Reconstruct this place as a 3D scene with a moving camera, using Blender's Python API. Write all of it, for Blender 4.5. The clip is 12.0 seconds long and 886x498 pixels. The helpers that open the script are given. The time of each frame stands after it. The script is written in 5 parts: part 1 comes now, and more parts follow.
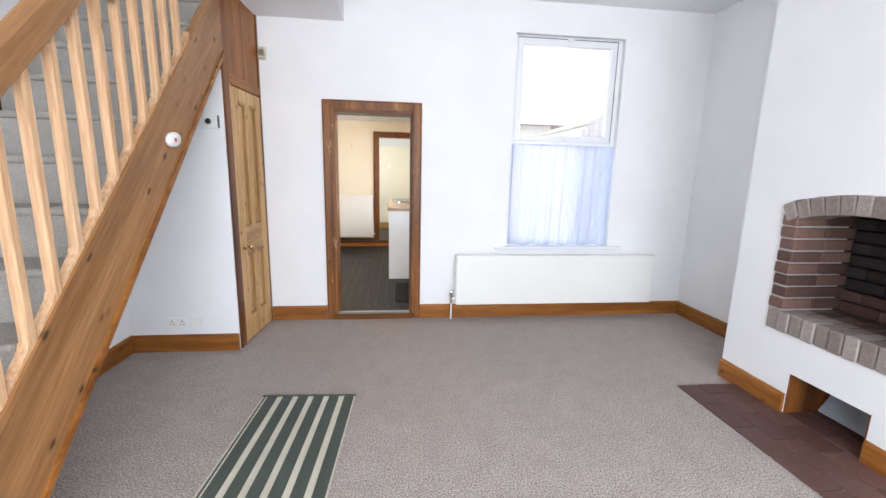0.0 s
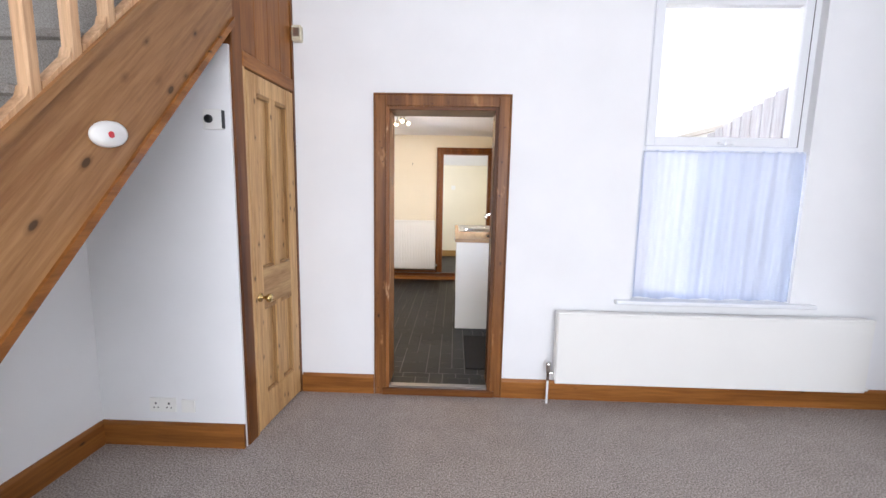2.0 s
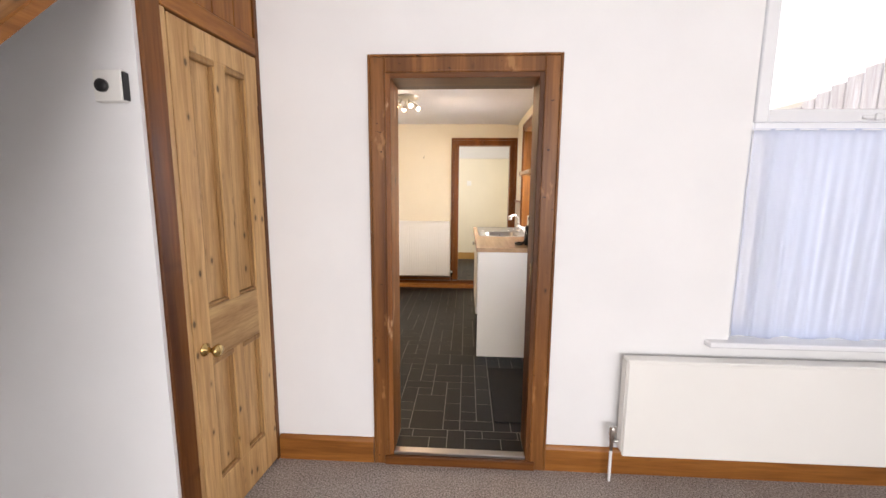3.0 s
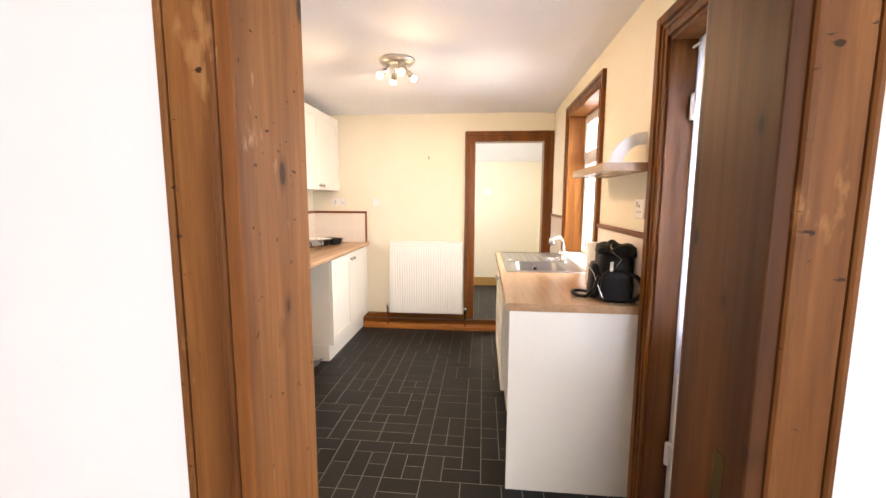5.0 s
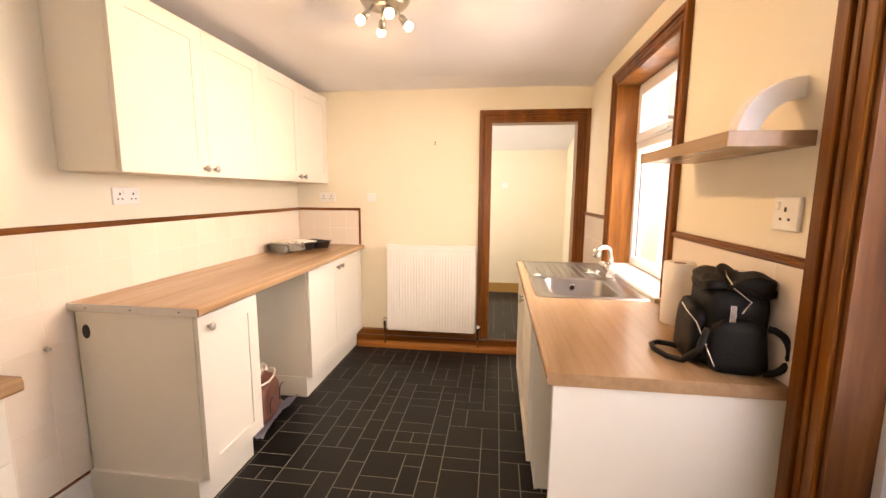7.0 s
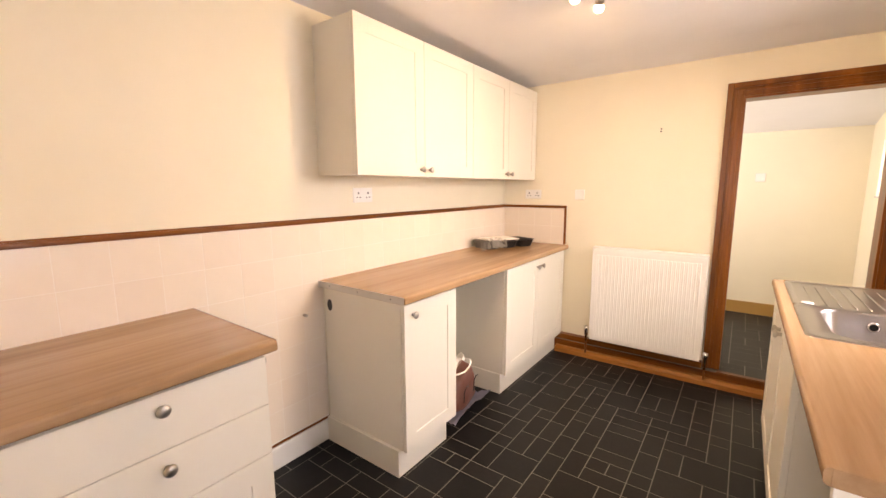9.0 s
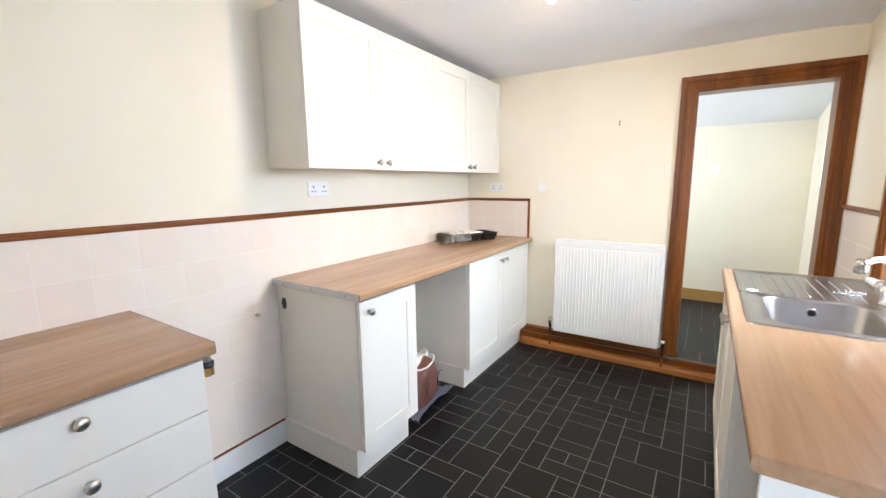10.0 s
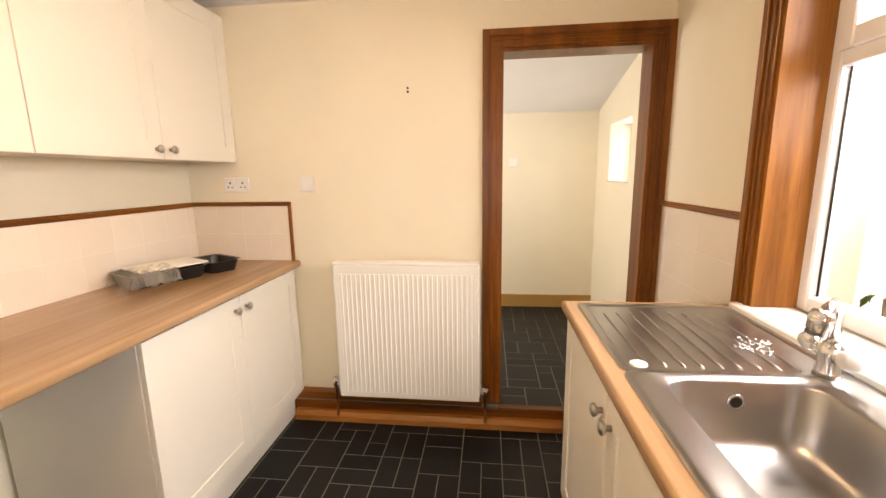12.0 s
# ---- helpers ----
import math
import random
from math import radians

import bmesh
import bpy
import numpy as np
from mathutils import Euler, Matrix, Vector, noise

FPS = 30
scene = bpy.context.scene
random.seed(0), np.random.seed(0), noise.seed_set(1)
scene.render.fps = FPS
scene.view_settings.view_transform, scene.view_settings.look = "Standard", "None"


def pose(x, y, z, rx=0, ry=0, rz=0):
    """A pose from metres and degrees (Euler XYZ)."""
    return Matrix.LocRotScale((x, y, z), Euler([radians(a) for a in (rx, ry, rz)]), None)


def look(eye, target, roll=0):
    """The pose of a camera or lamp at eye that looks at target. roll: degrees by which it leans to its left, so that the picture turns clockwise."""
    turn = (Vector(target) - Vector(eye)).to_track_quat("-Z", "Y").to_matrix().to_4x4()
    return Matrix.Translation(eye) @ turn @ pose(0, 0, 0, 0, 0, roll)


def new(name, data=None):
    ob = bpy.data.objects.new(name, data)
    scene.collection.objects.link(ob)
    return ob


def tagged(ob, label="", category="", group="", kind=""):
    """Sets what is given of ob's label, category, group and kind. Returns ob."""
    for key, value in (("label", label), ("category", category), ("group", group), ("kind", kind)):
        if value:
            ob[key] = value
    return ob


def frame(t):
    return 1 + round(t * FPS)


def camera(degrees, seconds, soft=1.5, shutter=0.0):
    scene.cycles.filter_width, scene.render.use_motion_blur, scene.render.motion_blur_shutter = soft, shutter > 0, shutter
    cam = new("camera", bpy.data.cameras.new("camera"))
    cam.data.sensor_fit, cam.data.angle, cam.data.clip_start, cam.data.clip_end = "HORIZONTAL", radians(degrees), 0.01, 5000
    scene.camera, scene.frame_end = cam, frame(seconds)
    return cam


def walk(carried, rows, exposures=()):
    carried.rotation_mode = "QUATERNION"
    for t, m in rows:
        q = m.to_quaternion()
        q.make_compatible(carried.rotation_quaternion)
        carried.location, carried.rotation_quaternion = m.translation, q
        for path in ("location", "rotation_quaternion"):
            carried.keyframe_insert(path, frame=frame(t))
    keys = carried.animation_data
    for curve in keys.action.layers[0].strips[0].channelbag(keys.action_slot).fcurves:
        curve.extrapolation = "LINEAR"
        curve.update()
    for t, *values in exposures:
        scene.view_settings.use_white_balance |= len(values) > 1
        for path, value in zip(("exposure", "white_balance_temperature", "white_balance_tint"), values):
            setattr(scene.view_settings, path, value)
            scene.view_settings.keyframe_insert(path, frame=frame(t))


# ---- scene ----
cam = camera(94.8, 12.0)
PATH = [
    (0, (0.001, 0.163, 1.417), (0.228, 2.116, 1.051), 1.3),
    (0.5, (-0.027, 0.396, 1.422), (0.001, 2.363, 1.063), 0.6),
    (1, (0.009, 0.677, 1.412), (-0.052, 2.65, 1.094), 0.8),
    (1.5, (0.015, 0.969, 1.378), (-0.059, 2.947, 1.091), 1.1),
    (2, (-0.119, 1.323, 1.397), (-0.173, 3.305, 1.133), 1.1),
    (2.5, (-0.158, 1.689, 1.413), (-0.265, 3.666, 1.134), 0.7),
    (3, (-0.19, 2.077, 1.43), (-0.305, 4.053, 1.14), 0.4),
    (3.5, (-0.247, 2.476, 1.438), (-0.362, 4.455, 1.173), 0.1),
    (5.5, (-0.215, 3.749, 1.431), (-0.422, 5.724, 1.188), 0.3),
    (6, (-0.218, 3.97, 1.428), (-0.41, 5.942, 1.156), 0.4),
    (6.5, (-0.255, 4.142, 1.43), (-0.412, 6.118, 1.167), 0.6),
    (6.7, (-0.255, 4.185, 1.435), (-0.431, 6.159, 1.167), 0.5),
    (8.5, (-0.257, 4.387, 1.458), (-1.276, 6.084, 1.171), 0.1),
    (9, (-0.261, 4.38, 1.454), (-1.436, 5.972, 1.158), -0.3),
    (9.5, (-0.25, 4.393, 1.451), (-1.454, 5.96, 1.14), -0.6),
    (10, (-0.215, 4.456, 1.448), (-1.283, 6.116, 1.123), -0.6),
    (10.5, (-0.226, 4.615, 1.431), (-1.072, 6.396, 1.092), -0.6),
    (11, (-0.32, 4.927, 1.437), (-0.942, 6.796, 1.091), -0.8),
    (11.5, (-0.365, 5.255, 1.421), (-0.774, 7.181, 1.07), -0.9),
    (12, (-0.377, 5.618, 1.432), (-0.602, 7.573, 1.076), -0.9),
]
walk(cam, [(t, look(eye, target, roll)) for t, eye, target, roll in PATH],
     exposures=((0.0, 1.12, 6250, 12), (2.0, 1.05, 6250, 15), (2.5, 1.02, 6350, 15), (3.5, 0.98, 7600, 20), (5.3, 1.45, 6700, 17), (5.5, 1.45, 6300, 15), (6.0, 1.32, 6500, 16), (6.5, 1.25, 8400, 26), (8.5, 1.2, 8700, 24), (9.0, 1.2, 8200, 25), (9.5, 1.3, 6500, 16), (10.5, 1.25, 5500, 9), (11.0, 1.05, 5600, 11), (11.5, 1.0, 6300, 14), (12.0, 0.95, 8000, 20)))

# ---- world and light ----
BULB_WATTS = 10.5
KF = 0.063          # kitchen floor above the living-room carpet
UF = 0.165          # utility floor
world = bpy.data.worlds.new("sky")
scene.world = world
world.use_nodes = True
wn = world.node_tree.nodes
sky = wn.new("ShaderNodeTexSky")
sky.sky_type = "NISHITA"
sky.sun_disc = False
sky.sun_elevation, sky.sun_rotation = radians(61), radians(238)
sky.air_density, sky.dust_density = 1.0, 3.0
wn["Background"].inputs["Strength"].default_value = 0.15
pale = wn.new("ShaderNodeHueSaturation")   # thin white cloud
pale.inputs["Saturation"].default_value, pale.inputs["Value"].default_value = 0.2, 1.25
world.node_tree.links.new(sky.outputs[0], pale.inputs["Color"])
world.node_tree.links.new(pale.outputs[0], wn["Background"].inputs["Color"])

sun = new("sun", bpy.data.lights.new("sun", "SUN"))
sun.data.energy, sun.data.angle, sun.data.color = 2.5, radians(4), (1, 0.96, 0.9)
sun.matrix_basis = look((-4, -2.5, 8.5), (0, 0, 0))


def area_lamp(name, eye, target, w, h, watts, color):
    l = new(name, bpy.data.lights.new(name, "AREA"))
    l.data.shape, l.data.size, l.data.size_y, l.data.energy, l.data.color = "RECTANGLE", w, h, watts, color
    l.matrix_basis = look(eye, target)
    return l


# daylight lamp for an assumed front window, unseen behind the walk's start
area_lamp("assumed_front_daylight", (0.45, -2.12, 1.6), (0.45, 0, 0.65), 4.1, 1.45, 108, (0.89, 0.95, 1.0))


def bulb_light(p, d, watts):
    l = new("spot_bulb_light", bpy.data.lights.new("spot_bulb_light", "SPOT"))
    l.data.spot_size, l.data.spot_blend = radians(178), 1.0
    l.data.energy, l.data.color, l.data.shadow_soft_size = watts, (1.0, 0.72, 0.42), 0.03
    l.matrix_basis = look(p, p + d)


# ---- materials ----
def material(name):
    m = bpy.data.materials.new(name)
    m.use_nodes = True
    nt = m.node_tree
    return m, nt, nt.nodes["Principled BSDF"]


def ramp(nt, src, stops):
    r = nt.nodes.new("ShaderNodeValToRGB")
    el = r.color_ramp.elements
    while len(el) < len(stops):
        el.new(0.5)
    for e, (p, c) in zip(el, stops):
        e.position, e.color = p, (*c, 1)
    nt.links.new(src, r.inputs[0])
    return r.outputs[0]


def noise_tex(nt, scale, detail=4.0, stretch=(1, 1, 1), rough=0.55, turn=(0, 0, 0)):
    co = nt.nodes.new("ShaderNodeTexCoord")
    mp = nt.nodes.new("ShaderNodeMapping")
    mp.inputs["Scale"].default_value = stretch
    tn = nt.nodes.new("ShaderNodeMapping")
    tn.inputs["Rotation"].default_value = turn
    n = nt.nodes.new("ShaderNodeTexNoise")
    n.inputs["Scale"].default_value, n.inputs["Detail"].default_value, n.inputs["Roughness"].default_value = scale, detail, rough
    nt.links.new(co.outputs["Object"], tn.inputs[0])
    nt.links.new(tn.outputs[0], mp.inputs[0])
    nt.links.new(mp.outputs[0], n.inputs["Vector"])
    return n.outputs["Fac"]


def mixed(nt, fac, a, b, mode="MIX"):
    x = nt.nodes.new("ShaderNodeMixRGB")
    x.blend_type = mode
    for i, v in enumerate((fac, a, b)):
        if isinstance(v, (int, float)):
            x.inputs[i].default_value = v
        elif isinstance(v, tuple):
            x.inputs[i].default_value = (*v, 1)
        else:
            nt.links.new(v, x.inputs[i])
    return x.outputs[0]


def bumped(nt, p, height, strength, dist):
    b = nt.nodes.new("ShaderNodeBump")
    b.inputs["Strength"].default_value, b.inputs["Distance"].default_value = strength, dist
    nt.links.new(height, b.inputs["Height"])
    nt.links.new(b.outputs[0], p.inputs["Normal"])


def coated(name, color, rough=0.5, vary=0.06, bump=0.15, grain=180.0, metal=0.0, blotch=2.2, dist=0.001):
    """Paint, plaster, plastic or metal: a base colour with blotches and fine relief."""
    m, nt, p = material(name)
    lo = tuple(max(0, c * (1 - vary)) for c in color)
    hi = tuple(min(1, c * (1 + vary * 0.6)) for c in color)
    c = ramp(nt, noise_tex(nt, blotch, 5), [(0.3, lo), (0.7, hi)])
    nt.links.new(c, p.inputs["Base Color"])
    p.inputs["Roughness"].default_value, p.inputs["Metallic"].default_value = rough, metal
    if bump:
        bumped(nt, p, noise_tex(nt, grain, 3), bump, dist)
    return m


def timber(name, light, dark, axis="z", rough=0.45, knots=0.8, ring=26.0, turn=(0, 0, 0), wear=None, face="y", streak=0.75, knot_scale=12.0, gloss=0.28):
    """Pine: long grain along an axis, knots, and patches of darker stain."""
    m, nt, p = material(name)
    st = {"x": (0.06, 1, 1), "y": (1, 0.06, 1), "z": (1, 1, 0.06)}[axis]
    fine = noise_tex(nt, ring * 2.5, 6, st, 0.65, turn)
    wide = noise_tex(nt, ring * 0.45, 3, st, 0.5, turn)
    c = ramp(nt, wide, [(0.3, dark), (0.5, tuple((a + b) / 2 for a, b in zip(light, dark))), (0.68, light)])
    f = ramp(nt, fine, [(0.35, (0.62, 0.54, 0.48)), (0.62, (1, 1, 1))])
    c = mixed(nt, streak, c, f, "MULTIPLY")
    co, mp, v = nt.nodes.new("ShaderNodeTexCoord"), nt.nodes.new("ShaderNodeMapping"), nt.nodes.new("ShaderNodeTexVoronoi")
    mp.inputs["Scale"].default_value = tuple(0.001 if a == face else 1 if s == 1 else 0.5 for a, s in zip("xyz", st))
    tn = nt.nodes.new("ShaderNodeMapping")
    tn.inputs["Rotation"].default_value = turn
    v.inputs["Scale"].default_value = knot_scale
    nt.links.new(co.outputs["Object"], tn.inputs[0])
    nt.links.new(tn.outputs[0], mp.inputs[0])
    nt.links.new(mp.outputs[0], v.inputs["Vector"])
    k = ramp(nt, v.outputs["Distance"], [(0.1, (1, 1, 1)), (0.14, (0.35, 0.35, 0.35)), (0.24, (0, 0, 0))])
    kf = nt.nodes.new("ShaderNodeMath")
    kf.operation = "MULTIPLY"
    gate = nt.nodes.new("ShaderNodeMath")
    gate.operation, gate.inputs[1].default_value = "GREATER_THAN", 0.47
    nt.links.new(v.outputs["Color"], gate.inputs[0])
    gm = nt.nodes.new("ShaderNodeMath")
    gm.operation, gm.inputs[1].default_value = "MULTIPLY", knots
    nt.links.new(gate.outputs[0], gm.inputs[0])
    nt.links.new(gm.outputs[0], kf.inputs[1])
    nt.links.new(k, kf.inputs[0])
    c = mixed(nt, kf.outputs[0], c, tuple(d * 0.15 for d in dark))
    if wear:
        wf = ramp(nt, noise_tex(nt, 9, 6, (1, 1, 0.35)), [(0.62, (0, 0, 0)), (0.66, (1, 1, 1))])
        c = mixed(nt, wf, c, wear)
        dents = ramp(nt, noise_tex(nt, 30, 3, (1, 1.6, 2.4), 0.5), [(0.685, (0, 0, 0)), (0.72, (1, 1, 1))])
        c = mixed(nt, dents, c, tuple(d * 0.3 for d in dark))
    nt.links.new(c, p.inputs["Base Color"])
    p.inputs["Roughness"].default_value, p.inputs["Specular IOR Level"].default_value = rough, gloss
    bumped(nt, p, fine, 0.12, 0.002)
    return m


def speckled(name, a, b, scale, rough, bump, dist):
    m, nt, p = material(name)
    c = ramp(nt, noise_tex(nt, scale, 3, rough=0.75), [(0.36, a), (0.64, b)])
    c2 = ramp(nt, noise_tex(nt, 7, 6, rough=0.7), [(0.35, (0.88, 0.87, 0.86)), (0.65, (1, 1, 1))])
    c = mixed(nt, 1.0, c, c2, "MULTIPLY")
    nt.links.new(c, p.inputs["Base Color"])
    p.inputs["Roughness"].default_value = rough
    bumped(nt, p, noise_tex(nt, scale * 0.8, 4, rough=0.7), bump, dist)
    return m


def pieced(name, a, b, rough, grain=60.0, bump=0.4, dist=0.002, blotch=0.66, spec=0.5):
    """Loose pieces that differ from one to the next."""
    m, nt, p = material(name)
    oi = nt.nodes.new("ShaderNodeObjectInfo")
    c = ramp(nt, oi.outputs["Random"], [(0.0, a), (1.0, b)])
    n = ramp(nt, noise_tex(nt, grain, 5), [(0.3, (blotch,) * 3), (0.7, (1, 1, 1))])
    c = mixed(nt, 0.8, c, n, "MULTIPLY")
    nt.links.new(c, p.inputs["Base Color"])
    p.inputs["Roughness"].default_value, p.inputs["Specular IOR Level"].default_value = rough, spec
    bumped(nt, p, noise_tex(nt, grain * 1.5, 4), bump, dist)
    return m


WHITE = coated("white_wall_paint", (0.84, 0.84, 0.84), 0.75, 0.03, 0.25, 140)
CREAM = coated("cream_wall_paint", (0.84, 0.78, 0.63), 0.7, 0.03, 0.25, 140)
CEIL = coated("white_ceiling_paint", (0.8, 0.8, 0.82), 0.8, 0.03, 0.25, 90)
CARPET = speckled("taupe_carpet", (0.14, 0.115, 0.1), (0.66, 0.58, 0.53), 125, 0.95, 0.9, 0.008)
STAIRCARPET = speckled("grey_stair_carpet", (0.28, 0.265, 0.24), (0.46, 0.435, 0.4), 190, 0.95, 0.8, 0.006)
PINE = timber("varnished_pine", (0.42, 0.17, 0.04), (0.2, 0.07, 0.014), "z", 0.35, knot_scale=17)
PINE_X = timber("varnished_pine_across", (0.42, 0.17, 0.04), (0.2, 0.07, 0.014), "x", 0.35, knot_scale=17)
PINE_Y = timber("varnished_pine_along", (0.42, 0.17, 0.04), (0.2, 0.07, 0.014), "y", 0.35, face="x", knot_scale=17)
DARKPINE = timber("dark_stained_pine", (0.23, 0.085, 0.02), (0.08, 0.024, 0.006), "z", 0.35, knot_scale=17)
CASEPINE = timber("brown_pine_casing", (0.3, 0.125, 0.036), (0.12, 0.042, 0.011), "z", 0.38, 0.9, wear=(0.35, 0.165, 0.06), knot_scale=17)
# dark pine deepened further: the right cheek's shade is in the colour
SHADEDPINE_FACE = timber("shaded_dark_pine_cheek", (0.17, 0.062, 0.014), (0.065, 0.021, 0.005), "z", 0.5, face="x", knot_scale=15)
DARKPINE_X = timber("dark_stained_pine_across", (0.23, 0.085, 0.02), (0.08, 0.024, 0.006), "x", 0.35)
WORNPINE = timber("worn_stained_pine", (0.4, 0.165, 0.05), (0.2, 0.07, 0.018), "z", 0.38, 0.9, wear=(0.6, 0.36, 0.2), face="x")
KPINE = timber("red_pine_trim", (0.3, 0.098, 0.013), (0.105, 0.03, 0.003), "z", 0.3, knot_scale=17)
KPINE_X = timber("red_pine_trim_across", (0.3, 0.098, 0.013), (0.105, 0.03, 0.003), "x", 0.3)
KPINE_Y = timber("red_pine_trim_along", (0.3, 0.098, 0.013), (0.105, 0.03, 0.003), "y", 0.3)
STRINGPINE = timber("brown_pine_board", (0.44, 0.235, 0.095), (0.3, 0.14, 0.05), "y", 0.4, 0.9, turn=(radians(-46), 0, 0), face="x")
# pine toned darker for the mouldings round the door panels
MOULDPINE = timber("dark_pine_moulding", (0.46, 0.27, 0.11), (0.3, 0.16, 0.06), "z", 0.5, 0.3, face="x")
DOORPINE = timber("stripped_pine", (0.74, 0.48, 0.23), (0.54, 0.31, 0.12), "z", 0.45, 0.85, face="x", knot_scale=19)
RAWPINE = timber("pale_raw_pine", (0.78, 0.53, 0.32), (0.64, 0.38, 0.2), "z", 0.5, 0.8, face="x")
CABINET = coated("ivory_cabinet_foil", (0.8, 0.77, 0.69), 0.34, 0.02, 0.04, 60)
PANEL = coated("ivory_side_panel", (0.78, 0.745, 0.66), 0.45, 0.03, 0.05, 60)
WORKTOP = timber("oak_effect_worktop", (0.48, 0.31, 0.178), (0.33, 0.195, 0.1), "y", 0.26, 0.0, 14, streak=0.4, gloss=0.5)
SLATE = pieced("black_slate_vinyl", (0.005, 0.005, 0.006), (0.013, 0.013, 0.014), 0.42, 40, 0.25, 0.001, spec=0.22)
GROUT = coated("pale_grey_joint", (0.17, 0.165, 0.15), 0.8, 0.2, 0.2)
WALLTILE = pieced("ivory_glazed_tile", (0.82, 0.73, 0.63), (0.84, 0.76, 0.66), 0.2, 8, 0.0, 0.001, 0.97)
TILEGROUT = coated("cream_grout", (0.86, 0.82, 0.76), 0.8, 0.05, 0.2)
BRICK = pieced("old_red_brick", (0.085, 0.042, 0.033), (0.2, 0.11, 0.085), 0.85, 45, 0.8, 0.005)
ARCHBRICK = pieced("weathered_brick", (0.24, 0.19, 0.165), (0.4, 0.34, 0.31), 0.85, 45, 0.8, 0.005)
MORTAR = coated("grey_mortar", (0.42, 0.39, 0.36), 0.9, 0.15, 0.5, 120)
SOOTBLACK = coated("soot_black_masonry", (0.025, 0.02, 0.018), 0.95, 0.4, 0.6, 40, dist=0.01)
QUARRY = pieced("quarry_tile", (0.085, 0.038, 0.03), (0.15, 0.075, 0.058), 0.5, 30, 0.3, 0.002)
UPVC = coated("white_upvc", (0.82, 0.83, 0.85), 0.25, 0.02, 0)
RADIATOR = coated("white_radiator_enamel", (0.84, 0.83, 0.79), 0.28, 0.02, 0)
PLASTIC = coated("white_plastic", (0.85, 0.84, 0.8), 0.3, 0.02, 0)
YELLOWED = coated("aged_cream_plastic", (0.62, 0.56, 0.42), 0.4, 0.04, 0)
BLACK = coated("black_plastic", (0.012, 0.012, 0.013), 0.3, 0.2, 0.05)
LEATHER = coated("black_leather", (0.005, 0.005, 0.005), 0.5, 0.3, 0.5, 220)
LEATHER.node_tree.nodes["Principled BSDF"].inputs["Specular IOR Level"].default_value = 0.22
MATBLACK = coated("black_rubber_mat", (0.008, 0.008, 0.008), 0.9, 0.3, 0.7, 300, dist=0.004)
CHROME = coated("chrome", (0.75, 0.74, 0.72), 0.14, 0.04, 0, metal=1.0)
NICKEL = coated("brushed_nickel", (0.5, 0.48, 0.45), 0.28, 0.08, 0.05, metal=1.0)
BRASS = coated("aged_brass", (0.6, 0.42, 0.17), 0.25, 0.15, 0.05, metal=1.0)
STEEL = coated("stainless_steel", (0.43, 0.42, 0.41), 0.29, 0.06, 0.05, 400, metal=1.0)
RED = coated("red_lens", (0.6, 0.03, 0.04), 0.3, 0.05, 0)
GREENYARN = speckled("green_woven_yarn", (0.04, 0.055, 0.045), (0.095, 0.115, 0.095), 260, 0.95, 0.8, 0.003)
CREAMYARN = speckled("cream_woven_yarn", (0.5, 0.46, 0.36), (0.7, 0.66, 0.54), 260, 0.95, 0.8, 0.003)
TOWEL = coated("paper_towel", (0.85, 0.82, 0.76), 0.95, 0.03, 0.5, 160, dist=0.002)
SUEDE = coated("brown_leather", (0.15, 0.06, 0.045), 0.5, 0.25, 0.3, 90)
DENIM = coated("blue_grey_cloth", (0.3, 0.31, 0.42), 0.9, 0.15, 0.5, 300)
RENDERWALL = coated("white_outside_render", (0.8, 0.8, 0.78), 0.9, 0.05, 0.5, 50)
ROOFTILE = coated("grey_roof_tiles", (0.32, 0.3, 0.29), 0.85, 0.15, 0.4, 20)
FENCEWOOD = timber("grey_fence_board", (0.42, 0.36, 0.3), (0.28, 0.24, 0.2), "z", 0.85, 0.3)
PAVING = coated("concrete_paving", (0.4, 0.38, 0.35), 0.9, 0.12, 0.5, 40)
PALEFENCE = timber("pale_painted_fence", (0.45, 0.46, 0.5), (0.34, 0.35, 0.38), "z", 0.8, 0.0)
LEAF = pieced("green_leaf", (0.05, 0.11, 0.02), (0.12, 0.2, 0.05), 0.6)


def glass_mat():
    m, nt, p = material("window_glass")
    nt.nodes.remove(p)
    tr, gl, mx, lw = (nt.nodes.new(n) for n in ("ShaderNodeBsdfTransparent", "ShaderNodeBsdfGlossy", "ShaderNodeMixShader", "ShaderNodeLayerWeight"))
    pw = nt.nodes.new("ShaderNodeMath")
    pw.operation, pw.inputs[1].default_value = "POWER", 4.0
    ml = nt.nodes.new("ShaderNodeMath")
    ml.operation, ml.inputs[1].default_value, ml.inputs[2].default_value = "MULTIPLY_ADD", 0.35, 0.03
    gl.inputs["Roughness"].default_value = 0.02
    nt.links.new(lw.outputs["Facing"], pw.inputs[0])
    nt.links.new(pw.outputs[0], ml.inputs[0])
    nt.links.new(ml.outputs[0], mx.inputs[0])
    nt.links.new(tr.outputs[0], mx.inputs[1])
    nt.links.new(gl.outputs[0], mx.inputs[2])
    nt.links.new(mx.outputs[0], nt.nodes["Material Output"].inputs[0])
    return m


